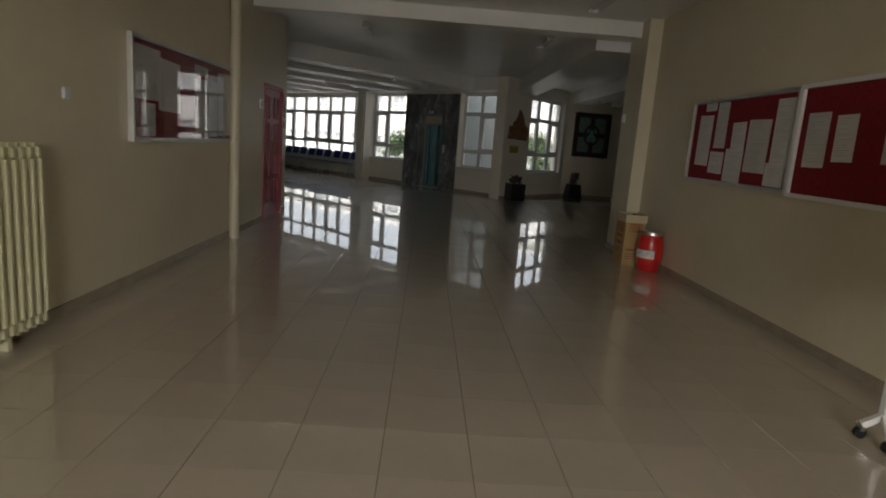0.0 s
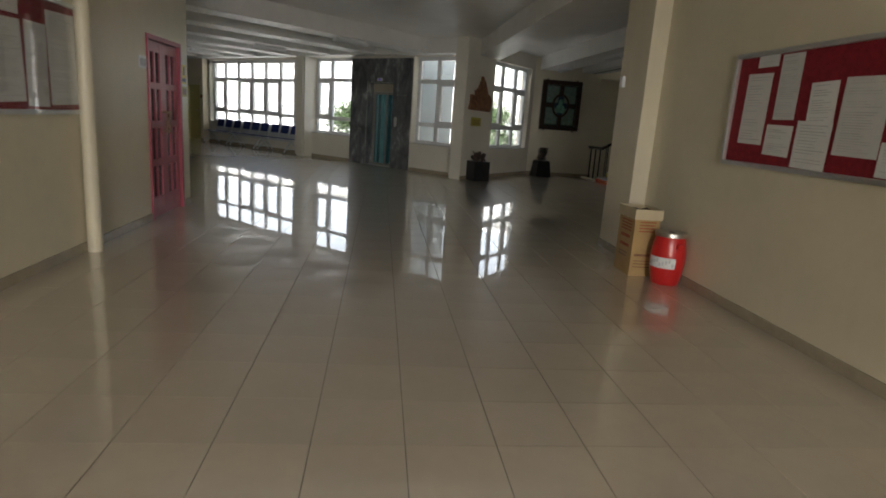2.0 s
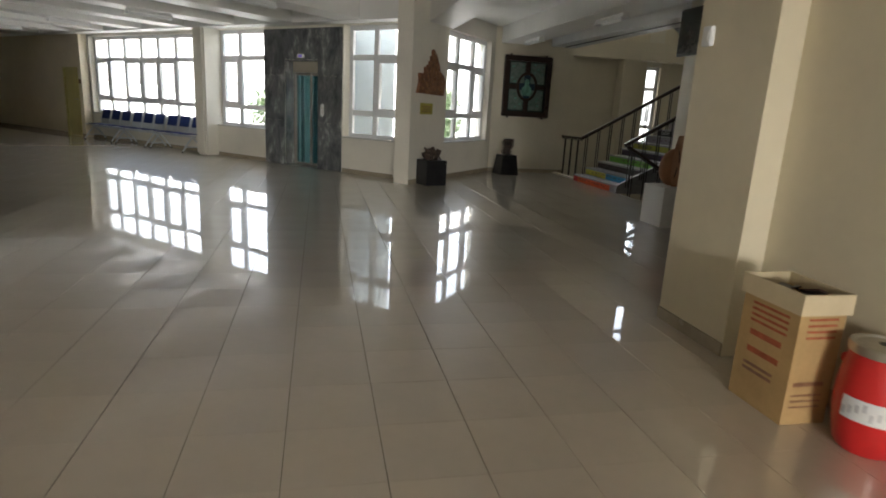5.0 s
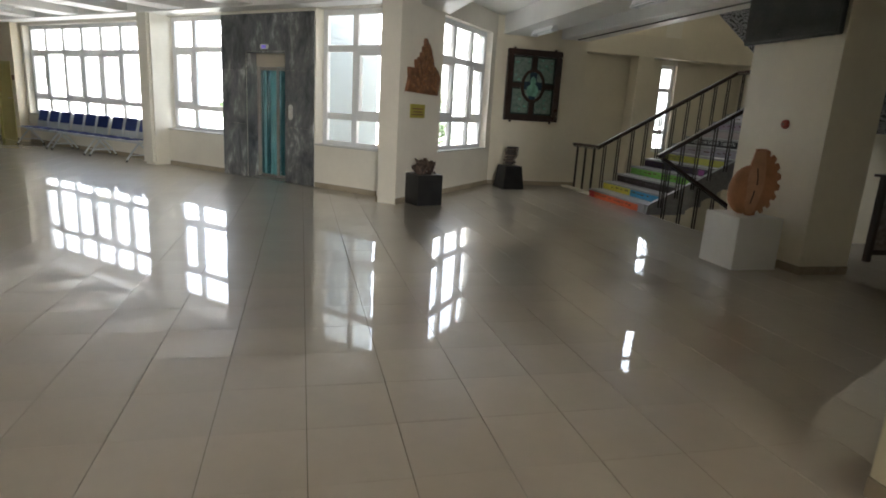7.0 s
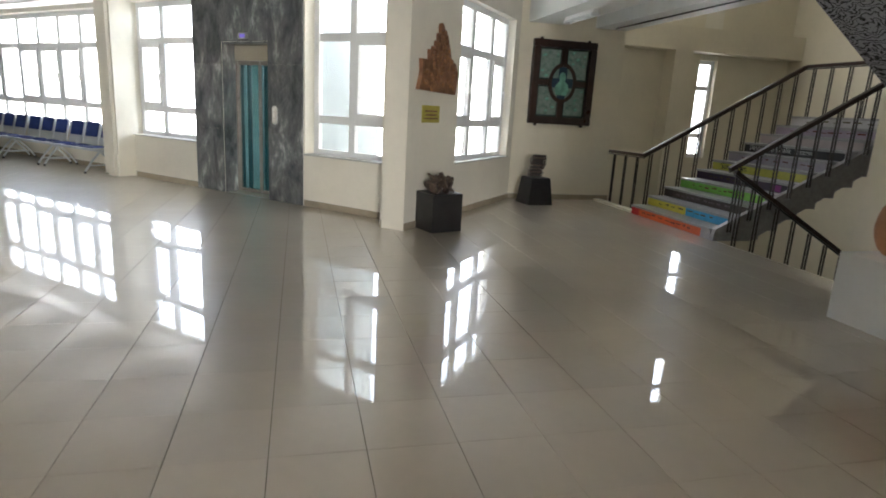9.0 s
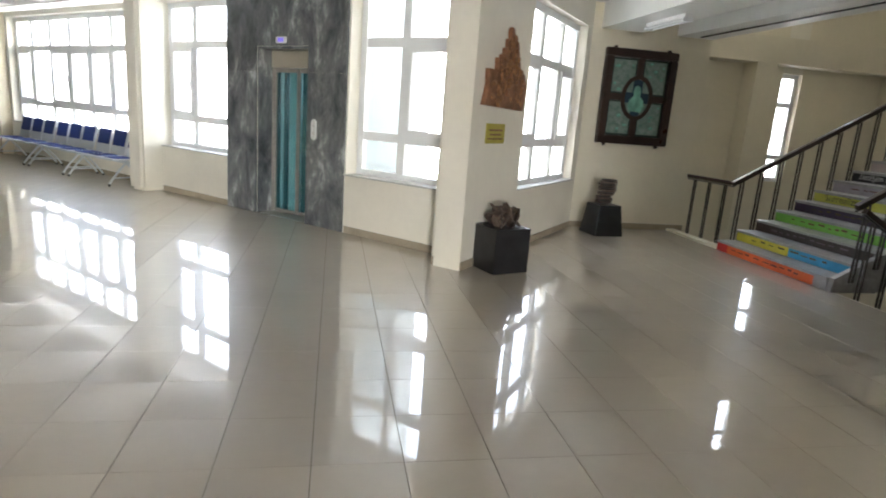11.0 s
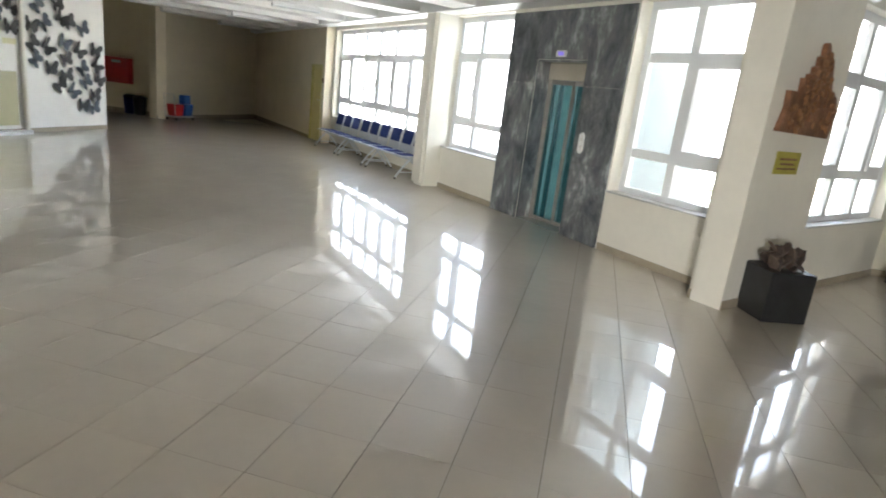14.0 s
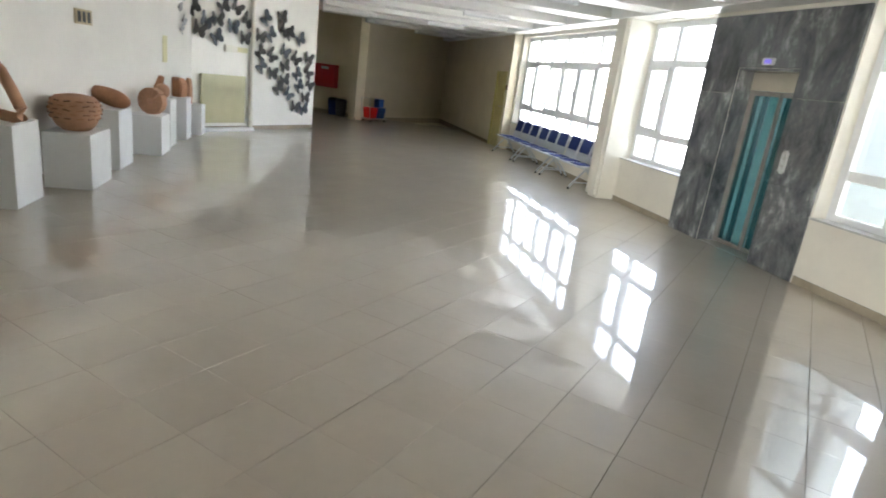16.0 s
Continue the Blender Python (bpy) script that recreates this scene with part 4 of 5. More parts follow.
def framed_panel():
    e = thing("framed_panel", pose(4.215, PWY, 1.275), "dark wooden framed panel with green ceramic fields", "wall panel")
    w, h = 1.12, 1.34
    bm = bmesh.new()
    f = 0.12
    for a in ((0, w, -0.09, -0.002, 0, f), (0, w, -0.09, -0.002, h - f, h), (0, f, -0.09, -0.002, f, h - f), (w - f, w, -0.09, -0.002, f, h - f)):
        box(bm, *a, bevel=0.012)
    part("outer_frame", bm, M_DARKWOOD, e)
    part("backing", simple((f, w - f, -0.03, -0.004, f, h - f)), M_PANELDARK, e)
    cx, cz = w / 2, h / 2
    for a in ((cx - 0.05, cx + 0.05, -0.05, -0.031, f, cz - 0.3), (cx - 0.05, cx + 0.05, -0.05, -0.031, cz + 0.3, h - f),
              (f, cx - 0.23, -0.05, -0.031, cz - 0.045, cz + 0.045), (cx + 0.23, w - f, -0.05, -0.031, cz - 0.045, cz + 0.045)):
        part("cross_bar", simple(a), M_DARKWOOD, e)
    bm = bmesh.new()
    n = 40
    ri = [[bm.verts.new((cx + rx * math.cos(2 * math.pi * i / n), y, cz + rz * math.sin(2 * math.pi * i / n))) for i in range(n)] for rx, rz, y in ((0.25, 0.32, -0.031), (0.25, 0.32, -0.055), (0.19, 0.26, -0.055), (0.19, 0.26, -0.033))]
    for a, b in zip(ri, ri[1:]):
        for i in range(n):
            bm.faces.new((a[i], a[(i + 1) % n], b[(i + 1) % n], b[i]))
    part("oval_ring", bm, M_DARKWOOD, e, smooth=True)
    bm = bmesh.new()
    slab(bm, [(0.19 * math.cos(t), 0.26 * math.sin(t)) for t in np.linspace(0, 2 * math.pi, 33)[:-1]], 0.006, pose(cx, -0.04, cz))
    part("oval_field", bm, M_PANELBLUE, e, "deep blue oval field")
    bm = bmesh.new()
    slab(bm, [(-0.10, -0.19), (0.08, -0.2), (0.12, -0.11), (0.10, -0.02), (0.045, 0.03), (0.055, 0.09), (0.04, 0.15), (0.0, 0.175), (-0.045, 0.15), (-0.06, 0.09), (-0.045, 0.03), (-0.11, -0.03), (-0.13, -0.12)], 0.012, pose(cx, -0.052, cz))
    part("pale_shape", bm, M_PALEGREEN, e, "pale green shape")
    for sx in (0, 1):
        for sz in (0, 1):
            x0, x1 = (f + 0.03, cx - 0.07) if sx == 0 else (cx + 0.07, w - f - 0.03)
            z0, z1 = (f + 0.03, cz - 0.07) if sz == 0 else (cz + 0.07, h - f - 0.03)
            bm = bmesh.new()
            box(bm, x0, x1, -0.042, -0.031, z0, z1, bevel=0.004)
            part("ceramic_field", bm, M_GREENREL, e, "mottled green ceramic field")
            rng = random.Random(sx * 2 + sz)
            for i in range(14):
                x, z = rng.uniform(x0 + 0.03, x1 - 0.03), rng.uniform(z0 + 0.03, z1 - 0.03)
                if ((x - cx) / 0.29) ** 2 + ((z - cz) / 0.36) ** 2 < 1:
                    continue
                bm = bmesh.new()
                ret = bmesh.ops.create_icosphere(bm, subdivisions=1, radius=rng.uniform(0.018, 0.035))
                bmesh.ops.transform(bm, matrix=pose(x, -0.042, z) @ Matrix.Diagonal((1.2, 0.35, 0.8, 1)), verts=ret["verts"])
                part("raised_leaf", bm, M_PALEGREEN if i % 3 == 0 else M_GREENREL, e, smooth=True)
    for x in (0.12, w - 0.16):
        part("peg", simple((x, x + 0.035, -0.06, -0.02, -0.035, 0)), M_DARKWOOD, e)
        part("peg", simple((x, x + 0.035, -0.06, -0.02, h, h + 0.03)), M_DARKWOOD, e)


M_PANELDARK = mat("dark_green_ground", (0.03, 0.05, 0.045), 0.6, var=0.2)
M_PANELBLUE = mat("deep_blue_ground", (0.02, 0.06, 0.10), 0.4, var=0.3)
M_PALEGREEN = mat("pale_green_glaze", (0.20, 0.46, 0.36), 0.35, var=0.25, scale=10)
M_GREENREL = mat("mottled_green_glaze", (0.09, 0.17, 0.14), 0.4, var=0.35, scale=16, bump=0.5, bscale=45, tint=(0.25, 0.3, 0.27))
framed_panel()


# ---- stair ----
RUN, RISE, NSTEP = 0.265, 0.147, 11
SY0, SY1 = 11.28, 13.12
BOOKS = [((0.75, 0.13, 0.03), (0.55, 0.02, 0.02)), ((0.72, 0.62, 0.06), (0.05, 0.36, 0.66)), ((0.05, 0.03, 0.025), (0.05, 0.03, 0.025)), ((0.22, 0.55, 0.08), (0.22, 0.55, 0.08)),
         ((0.05, 0.025, 0.07), (0.04, 0.02, 0.05)), ((0.60, 0.60, 0.10), (0.60, 0.60, 0.10)), ((0.42, 0.38, 0.45), (0.42, 0.38, 0.45)), ((0.02, 0.02, 0.025), (0.02, 0.02, 0.025)),
         ((0.52, 0.44, 0.44), (0.52, 0.44, 0.44)), ((0.40, 0.33, 0.42), (0.40, 0.33, 0.42)), ((0.62, 0.60, 0.62), (0.62, 0.60, 0.62)), ((0.5, 0.48, 0.5), (0.5, 0.48, 0.5))]


def lettering(text, size, m, material, parent):
    cu = bpy.data.curves.new("lettering", "FONT")
    cu.body = text
    cu.size = size
    cu.extrude = 0.0006
    ob = bpy.data.objects.new("lettering", cu)
    me = bpy.data.meshes.new_from_object(ob)
    bpy.data.objects.remove(ob)
    me.materials.append(material)
    t = new("lettering", me)
    t.parent = parent
    t.matrix_basis = m
    return t


def staircase():
    e = thing("staircase", pose(STAIR_X, 0, 0), "stone stair with risers painted as coloured book spines", "staircase")
    for i in range(NSTEP):
        x0 = i * RUN
        z1 = (i + 1) * RISE
        bm = bmesh.new()
        box(bm, x0 - 0.02, x0 + RUN + 0.01, SY0, SY1, z1 - 0.03, z1, bevel=0.004)
        part("tread", bm, M_STEP, e, "grey speckled stone tread")
        st = part("step_core", simple((x0, x0 + RUN + 0.2, SY0 + 0.002, SY1 - 0.002, max(z1 - 0.32, 0.002) if i else 0.002, z1 - 0.031)), M_STEP, e)
        c1, c2 = BOOKS[i]
        split = SY1 - (0.22 if i == 0 else 0.95)
        ya = SY0 + (0.18 if i == 0 else 0.02)
        for (a, b, c) in ((split, SY1 - 0.01, c2 if i == 0 else c1), (ya, split, c1 if i == 0 else c2)):
            key = "spine_%02d%02d%02d" % tuple(int(v * 99) for v in c)
            mt = bpy.data.materials.get(key) or mat(key, c, 0.45, var=0.12, scale=5)
            part("spine", simple((x0 - 0.004, x0 - 0.0002, a, b, z1 - RISE + 0.008, z1 - 0.033)), mt, st, "painted book spine")
        rng = random.Random(40 + i)
        y = SY1 - 0.3
        ink = bpy.data.materials.get("spine_ink_%d" % (i % 3)) or mat("spine_ink_%d" % (i % 3), ((0.16, 0.03, 0.02), (0.10, 0.09, 0.02), (0.16, 0.12, 0.13))[i % 3], 0.5, var=0.2, scale=12)
        if i not in (5, 7, 8):
            for k in range(9):
                ln = rng.uniform(0.05, 0.13)
                zt = z1 - 0.085 + rng.uniform(-0.008, 0.008)
                part("print", simple((x0 - 0.0055, x0 - 0.0042, y - ln, y, zt, zt + rng.choice((0.012, 0.02)))), ink, st)
                y -= ln + rng.uniform(0.02, 0.1)
                if y < SY0 + 0.3:
                    break
        turn = pose(0, 0, 0, 90, 0, -90)
        if i == 5:
            lettering("S\u00fcrrealizm", 0.13, pose(x0 - 0.006, SY1 - 0.2, z1 - 0.115) @ turn, M_BLACK, st)
        if i == 7:
            lettering("\u0130leti\u015fim ve Grafik Tasar\u0131m", 0.115, pose(x0 - 0.006, SY1 - 0.12, z1 - 0.105) @ turn, M_PAPER, st)
        if i == 8:
            lettering("SANAT", 0.11, pose(x0 - 0.006, SY1 - 0.25, z1 - 0.105) @ turn, M_INK, st)
        if i == 4:
            part("print", simple((x0 - 0.006, x0 - 0.0045, SY0 + 0.12, SY0 + 0.26, z1 - 0.13, z1 - 0.045)), M_MAGENTA, st, "magenta square")
    top = NSTEP * RISE
    part("landing", simple((NSTEP * RUN + 0.01, 5.9, 9.3, SY1, top - 0.2, top)), M_STEP, e, "grey stone landing")
    for y in (SY0 + 0.0, ):
        bm = bmesh.new()
        out = [(0.0, 0.0), (0.02, RISE), (NSTEP * RUN, NSTEP * RISE), (NSTEP * RUN, NSTEP * RISE - 0.3), (0.55, 0.0)]
        slab(bm, out, 0.06, pose(0, y - 0.062, 0))
        part("stringer", bm, M_STEP, e, "grey stone stringer")
    # return flight overhead, its underside painted
    bm = bmesh.new()
    out = [(NSTEP * RUN, top - 0.2), (NSTEP * RUN, top + 0.05), (0.35, 3.45), (0.35, 3.2)]
    slab(bm, out, 1.85, pose(0, 9.3, 0))
    part("return_flight", bm, M_SKETCH, e, "slab underside covered with black line drawing")
    # descending flight
    for i in range(9):
        part("lower_tread", simple((0.05 + i * RUN, 0.06 + (i + 1) * RUN, 9.3, 10.98, -(i + 1) * RISE - 0.15, -(i + 1) * RISE)), M_STEP, e)


M_MAGENTA = mat("magenta_print", (0.28, 0.05, 0.24), 0.5, var=0.1)
M_STEP = mat("grey_stone_step", (0.40, 0.39, 0.40), 0.35, var=0.15, scale=18)
M_SKETCH = bpy.data.materials.new("black_line_drawing")
M_SKETCH.use_nodes = True
_n, _l = M_SKETCH.node_tree.nodes, M_SKETCH.node_tree.links
_w = _n.new("ShaderNodeTexWave")
_w.inputs["Scale"].default_value = 5.0
_w.inputs["Distortion"].default_value = 26
_w.inputs["Detail"].default_value = 7
_c = _n.new("ShaderNodeTexCoord")
_l.new(_c.outputs["Object"], _w.inputs["Vector"])
_r = _n.new("ShaderNodeValToRGB")
_r.color_ramp.elements[0].position, _r.color_ramp.elements[0].color = 0.12, (0.02, 0.02, 0.02, 1)
_r.color_ramp.elements[1].position, _r.color_ramp.elements[1].color = 0.45, (0.42, 0.41, 0.43, 1)
_l.new(_w.outputs["Fac"], _r.inputs[0])
_l.new(_r.outputs[0], _n["Principled BSDF"].inputs["Base Color"])
_n["Principled BSDF"].inputs["Roughness"].default_value = 0.7
staircase()


M_BALUSTER = mat("dark_brown_metal", (0.045, 0.035, 0.03), 0.45, var=0.2, scale=8)


def railing(points, label, drop=0.82, pitch=0.29, first=0.1, base=None):
    """A dark wooden handrail through the points with paired square balusters; base gives the foot height at a share of a run."""
    e = thing("stair_railing", pose(*points[0]), label, "railing", "stair railings")
    o = Vector(points[0])
    for p, q in zip(points, points[1:]):
        p, q = Vector(p) - o, Vector(q) - o
        bm = bmesh.new()
        bar(bm, p, q, 0.06, 0.05)
        part("handrail", bm, M_DARKWOOD, e, "dark varnished wooden handrail")
        bm = bmesh.new()
        n = (q - p).length
        bar(bm, p - Vector((0, 0, 0.04)), q - Vector((0, 0, 0.04)), 0.03, 0.012)
        part("rail_strip", bm, M_BLACK, e)
        k = max(1, int(n / pitch))
        d = (q - p).normalized()
        flat = Vector((d.x, d.y, 0)).normalized() * 0.022
        for i in range(k):
            c = p + (q - p) * ((i + 0.5) / k)
            for s in (-1, 1):
                bm = bmesh.new()
                b = c + flat * s
                bar(bm, (b.x, b.y, b.z - 0.045), (b.x, b.y, b.z - drop), 0.016, 0.016)
                part("baluster", bm, M_BALUSTER, e, "thin dark brown steel baluster")
    return e


SL = RISE / RUN
railing([(5.66, 14.18, 0.885), (5.66, 13.14, 0.90)], "short level guard rail with paired dark balusters", drop=0.84)
railing([(5.64, 13.14, 0.90), (5.64 + 2.66, 13.14, 0.90 + 2.66 * SL)], "rising stair rail with dark wood and steel balusters", drop=0.86)
railing([(8.33, 13.14, 0.90 + 2.68 * SL), (8.33, 11.2, 0.90 + 2.68 * SL)], "level landing rail with paired dark balusters", drop=0.78)
railing([(5.62, 11.2, 0.90), (5.62 + 2.66, 11.2, 0.90 + 2.66 * SL)], "inner rising stair rail with dark wood handrail", drop=0.86)
railing([(5.62, 11.1, 0.88), (7.6, 11.1, 0.88 - 1.98 * SL)], "descending stair rail with dark wood handrail", drop=0.95)
railing([(5.62, 9.35, -0.15), (7.6, 9.35, -0.15 - 1.98 * SL)], "lower stair rail seen down the stairwell", drop=0.8)
solid("stair_kerb", simple((5.60, 5.72, 13.14, 14.47, -0.2, 0.03)), M_WARM, "white kerb under the guard rail", "kerb", kind="structure")
solid("stairwell_lining", simple((5.60, 5.64, 9.2, 14.47, -3.4, -0.01), (5.64, 11.49, 9.2, 9.26, -3.4, -0.01)), M_WALL, "cream lining of the stairwell below the floor", "wall", kind="structure")
solid("stairwell_floor", simple((5.6, 11.5, 9.2, 17.0, -3.5, -3.4)), M_STEP, "grey floor far down the stairwell", "floor", kind="structure")

bm = bmesh.new()
box(bm, 5.56, 5.585, 9.3, 14.3, 2.845, 2.859)
solid("ceiling_cable", bm, M_BLACK, "thin dark cable channel under the ceiling beam", "cable")

# ---- column with gear sculpture ----
solid("column_stair", simple((5.17, 5.75, 7.88, 9.02, 0, H)), M_WARM, "wide cream painted column by the stair", "column", kind="structure")
skirting((5.17, 9.02), (5.17, 7.88), -1)
skirting((5.17, 7.88), (5.75, 7.88), -1)


M_ALARM = mat("dull_orange_red", (0.42, 0.06, 0.025), 0.5, var=0.2, scale=20)


def alarm():
    e = thing("fire_alarm", pose(5.17, 8.38, 1.45, 0, -90, 0) @ Matrix.Scale(0.85, 4), "round red alarm sounder on the column", "fire alarm")
    bm = bmesh.new()
    lathe(bm, [(0.055, 0.001), (0.055, 0.02), (0.045, 0.035), (0.02, 0.04)], 24)
    part("body", bm, M_ALARM, e, smooth=True)
    bm = bmesh.new()
    lathe(bm, [(0.018, 0.04), (0.018, 0.044), (0.01, 0.045)], 16)
    part("centre", bm, M_BRONZE, e, smooth=True)


alarm()


def wall_screen():
    e = thing("wall_screen", pose(5.17, 9.08, 2.26, 0, 0, -90), "large black display hung high on the column", "display")
    bm = bmesh.new()
    box(bm, 0, 1.22, -0.10, -0.05, 0, 0.62, bevel=0.01)
    part("casing", bm, M_BLACK, e)
    part("glass", simple((0.03, 1.19, -0.103, -0.1005, 0.03, 0.59)), M_DARKGLASS, e)
    part("bracket", simple((0.45, 0.77, -0.05, -0.001, 0.2, 0.45)), M_STEEL, e)


wall_screen()


def plinth(m, w, d, h, label="white painted square sculpture plinth"):
    bm = bmesh.new()
    box(bm, 0, w, 0, d, 0.001, h, bevel=0.004)
    return solid("plinth", bm, M_WHITE, label, "plinth", m, group="white plinths")


plinth(pose(4.54, 8.06, 0), 0.52, 0.5, 0.53)


def gear_sculpture():
    e = thing("gear_sculpture", pose(4.79, 8.31, 0.53, 0, 0, -38) @ Matrix.Diagonal((0.8, 0.9, 0.96, 1)), "terracotta cogwheel sculpture with a curved slit and rounded belly", "sculpture")
    # toothed right side: an oval rim with broad rounded teeth, straight on its left
    out = [(-0.03, 0.12), (-0.045, 0.3), (-0.02, 0.5), (0.02, 0.69), (0.13, 0.695)]
    for i in range(9):
        a = radians(68 - 18.5 * i)
        for k, r in ((7, 0.93), (4, 1.06), (-4, 1.06), (-7, 0.93)):
            t = a + radians(k)
            out.append((0.05 + 0.27 * r * math.cos(t), 0.355 + 0.335 * r * math.sin(t)))
    out += [(0.08, 0.0), (0.0, 0.0)]
    bm = bmesh.new()
    slab(bm, out[::-1], 0.2, pose(0, -0.1, 0))
    bmesh.ops.triangulate(bm, faces=[f for f in bm.faces if len(f.verts) > 4])
    part("toothed_half", bm, M_TERRA, e)
    # flat cheek in front of the teeth; black strips on it paint the slit's shade
    out = [(-0.02, 0.14), (-0.035, 0.3), (-0.01, 0.5), (0.03, 0.68), (0.12, 0.685), (0.15, 0.5), (0.165, 0.34), (0.14, 0.2), (0.09, 0.03), (0.01, 0.02)]
    bm = bmesh.new()
    slab(bm, out[::-1], 0.05, pose(0, -0.152, 0))
    bmesh.ops.bevel(bm, geom=bm.edges[:], offset=0.012, segments=2, affect="EDGES")
    part("cheek", bm, M_TERRA2, e, smooth=True)
    for z0, z1, sh in ((0.13, 0.27, -1), (0.33, 0.5, 1)):
        bm = bmesh.new()
        for i in range(6):
            t0, t1 = i / 6, (i + 1) / 6
            p = [0.06 + 0.03 * math.sin(math.pi * (0.5 * t + (0.5 if sh > 0 else 0))) * 0.8 - (0.02 if sh < 0 else 0) for t in (t0, t1)]
            bar(bm, (p[0], -0.153, z0 + (z1 - z0) * t0), (p[1], -0.153, z0 + (z1 - z0) * t1), 0.004, 0.014)
        part("slit", bm, M_BLACK, e, "black strip for the shade in a curved slit")
    bm = bmesh.new()
    ret = bmesh.ops.create_icosphere(bm, subdivisions=3, radius=1.0)
    bmesh.ops.transform(bm, matrix=pose(-0.02, -0.02, 0.262, 0, 12, 0) @ Matrix.Diagonal((0.21, 0.13, 0.262, 1)), verts=ret["verts"])
    part("belly", bm, M_TERRA, e, smooth=True)


M_TERRA2 = mat("pale_terracotta", (0.60, 0.33, 0.20), 0.75, var=0.15, scale=6, bump=0.25, bscale=60)
gear_sculpture()

# ---- plinths and sculptures along the pale wall ----
for a, b, w, h in ((-10.63, -10.06, 2.25, 0.76), (-11.71, -11.03, 2.57, 0.59), (-12.85, -12.24, 2.52, 0.74), (-14.09, -13.52, 2.74, 0.57), (-14.86, -14.4, 2.69, 0.74), (-15.82, -15.36, 2.76, 0.72), (-16.58, -16.17, 2.89, 0.55)):
    plinth(MW @ pose(a, w - 0.46, 0), b - a, 0.46, h, "tall white sculpture plinth" if h > 0.7 else "low white sculpture plinth")


def tube_along(bm, pts, r, seg=10, closed=False):
    """A round tube through points."""
    n = len(pts)
    rings = []
    for i, p in enumerate(pts):
        a = Vector(pts[(i - 1) % n] if closed or i else pts[0])
        b = Vector(pts[(i + 1) % n] if closed or i < n - 1 else pts[-1])
        q = (b - a).to_track_quat("Z", "Y")
        rings.append([bm.verts.new(Vector(p) + q @ Vector((r * math.cos(2 * math.pi * k / seg), r * math.sin(2 * math.pi * k / seg), 0))) for k in range(seg)])
    pairs = list(zip(rings, rings[1:])) + ([(rings[-1], rings[0])] if closed else [])
    for a, b in pairs:
        for k in range(seg):
            bm.faces.new((a[k], a[(k + 1) % seg], b[(k + 1) % seg], b[k]))
    if not closed:
        bm.faces.new(rings[0][::-1])
        bm.faces.new(rings[-1])


def sculptures():
    # triangular loop
    bm = bmesh.new()
    tube_along(bm, [(0.0, 0, 0.06), (0.2, 0, 0.05), (0.3, 0.0, 0.07), (0.3, 0, 0.14), (0.2, 0, 0.3), (0.08, 0, 0.46), (0.0, 0, 0.52), (-0.06, 0, 0.46), (-0.16, 0, 0.3), (-0.26, 0, 0.14), (-0.26, 0, 0.07), (-0.18, 0, 0.05)], 0.05, 10, True)
    solid("loop_sculpture", bm, M_TERRA2, "terracotta triangular loop sculpture on a plinth", "sculpture", MW @ pose(-10.36, 2.02, 0.760, 0, 0, 60) @ Matrix.Scale(0.99, 4), smooth=True)
    # globe of stacked strips
    e = thing("woven_sculpture", MW @ pose(-11.37, 2.33, 0.59), "round terracotta vessel built of pierced strips", "sculpture")
    bm = bmesh.new()
    lathe(bm, [(0.13, 0.0), (0.19, 0.05), (0.235, 0.14), (0.25, 0.22), (0.24, 0.30), (0.19, 0.36), (0.08, 0.38)], 32)
    part("vessel", bm, M_TERRA2, e, smooth=True)
    rng = random.Random(5)
    for r in range(5):
        z = 0.14 + r * 0.045
        rad = 0.25 * math.sqrt(max(0.1, 1 - ((z - 0.22) / 0.22) ** 2)) + 0.006
        for k in range(13):
            a = 2 * math.pi * (k + 0.5 * (r % 2)) / 13
            bm = bmesh.new()
            box(bm, -0.006, 0.006, -0.032, 0.032, -0.007, 0.007, Matrix.Translation((rad * math.cos(a), rad * math.sin(a), z)) @ Matrix.Rotation(a, 4, "Z") @ pose(0, 0, 0, rng.uniform(-12, 12), 0, 0))
            part("strip", bm, M_TERRA if (k + r) % 2 else M_BRONZE, e)
    # tilted shell
    bm = bmesh.new()
    ret = bmesh.ops.create_icosphere(bm, subdivisions=3, radius=0.2)
    for v in ret["verts"]:
        v.co = Vector((v.co.x * 1.55, v.co.y * 0.8, v.co.z * 0.55 * (1 + 0.25 * v.co.x / 0.2)))
    bmesh.ops.transform(bm, matrix=pose(0, 0, 0.16, 0, 14, 0), verts=ret["verts"])
    solid("shell_sculpture", bm, M_TERRA, "tilted oval terracotta shell on a tall plinth", "sculpture", MW @ pose(-12.57, 2.31, 0.726, 0, 0, 75) @ Matrix.Scale(0.96, 4), smooth=True)
    # segmented ring
    e = thing("ring_sculpture", MW @ pose(-13.81, 2.56, 0.570, 0, 0, 70) @ Matrix.Scale(0.95, 4), "segmented terracotta ring sculpture on a low plinth", "sculpture")
    for k in range(12):
        a0, a1 = radians(40 + k * 29.4), radians(40 + (k + 0.96) * 29.4)
        out = [(0.04 * math.cos(a0), 0.04 * math.sin(a0)), (0.2 * math.cos(a0), 0.2 * math.sin(a0)), (0.205 * math.cos((a0 + a1) / 2), 0.205 * math.sin((a0 + a1) / 2)), (0.2 * math.cos(a1), 0.2 * math.sin(a1)), (0.04 * math.cos(a1), 0.04 * math.sin(a1))]
        bm = bmesh.new()
        slab(bm, out, 0.14, pose(0, -0.07, 0.2))
        part("segment", bm, M_TERRA2, e)
    # winged block
    e = thing("winged_sculpture", MW @ pose(-14.63, 2.48, 0.740, 0, 0, 60) @ Matrix.Scale(0.94, 4), "terracotta winged form with a rounded belly", "sculpture")
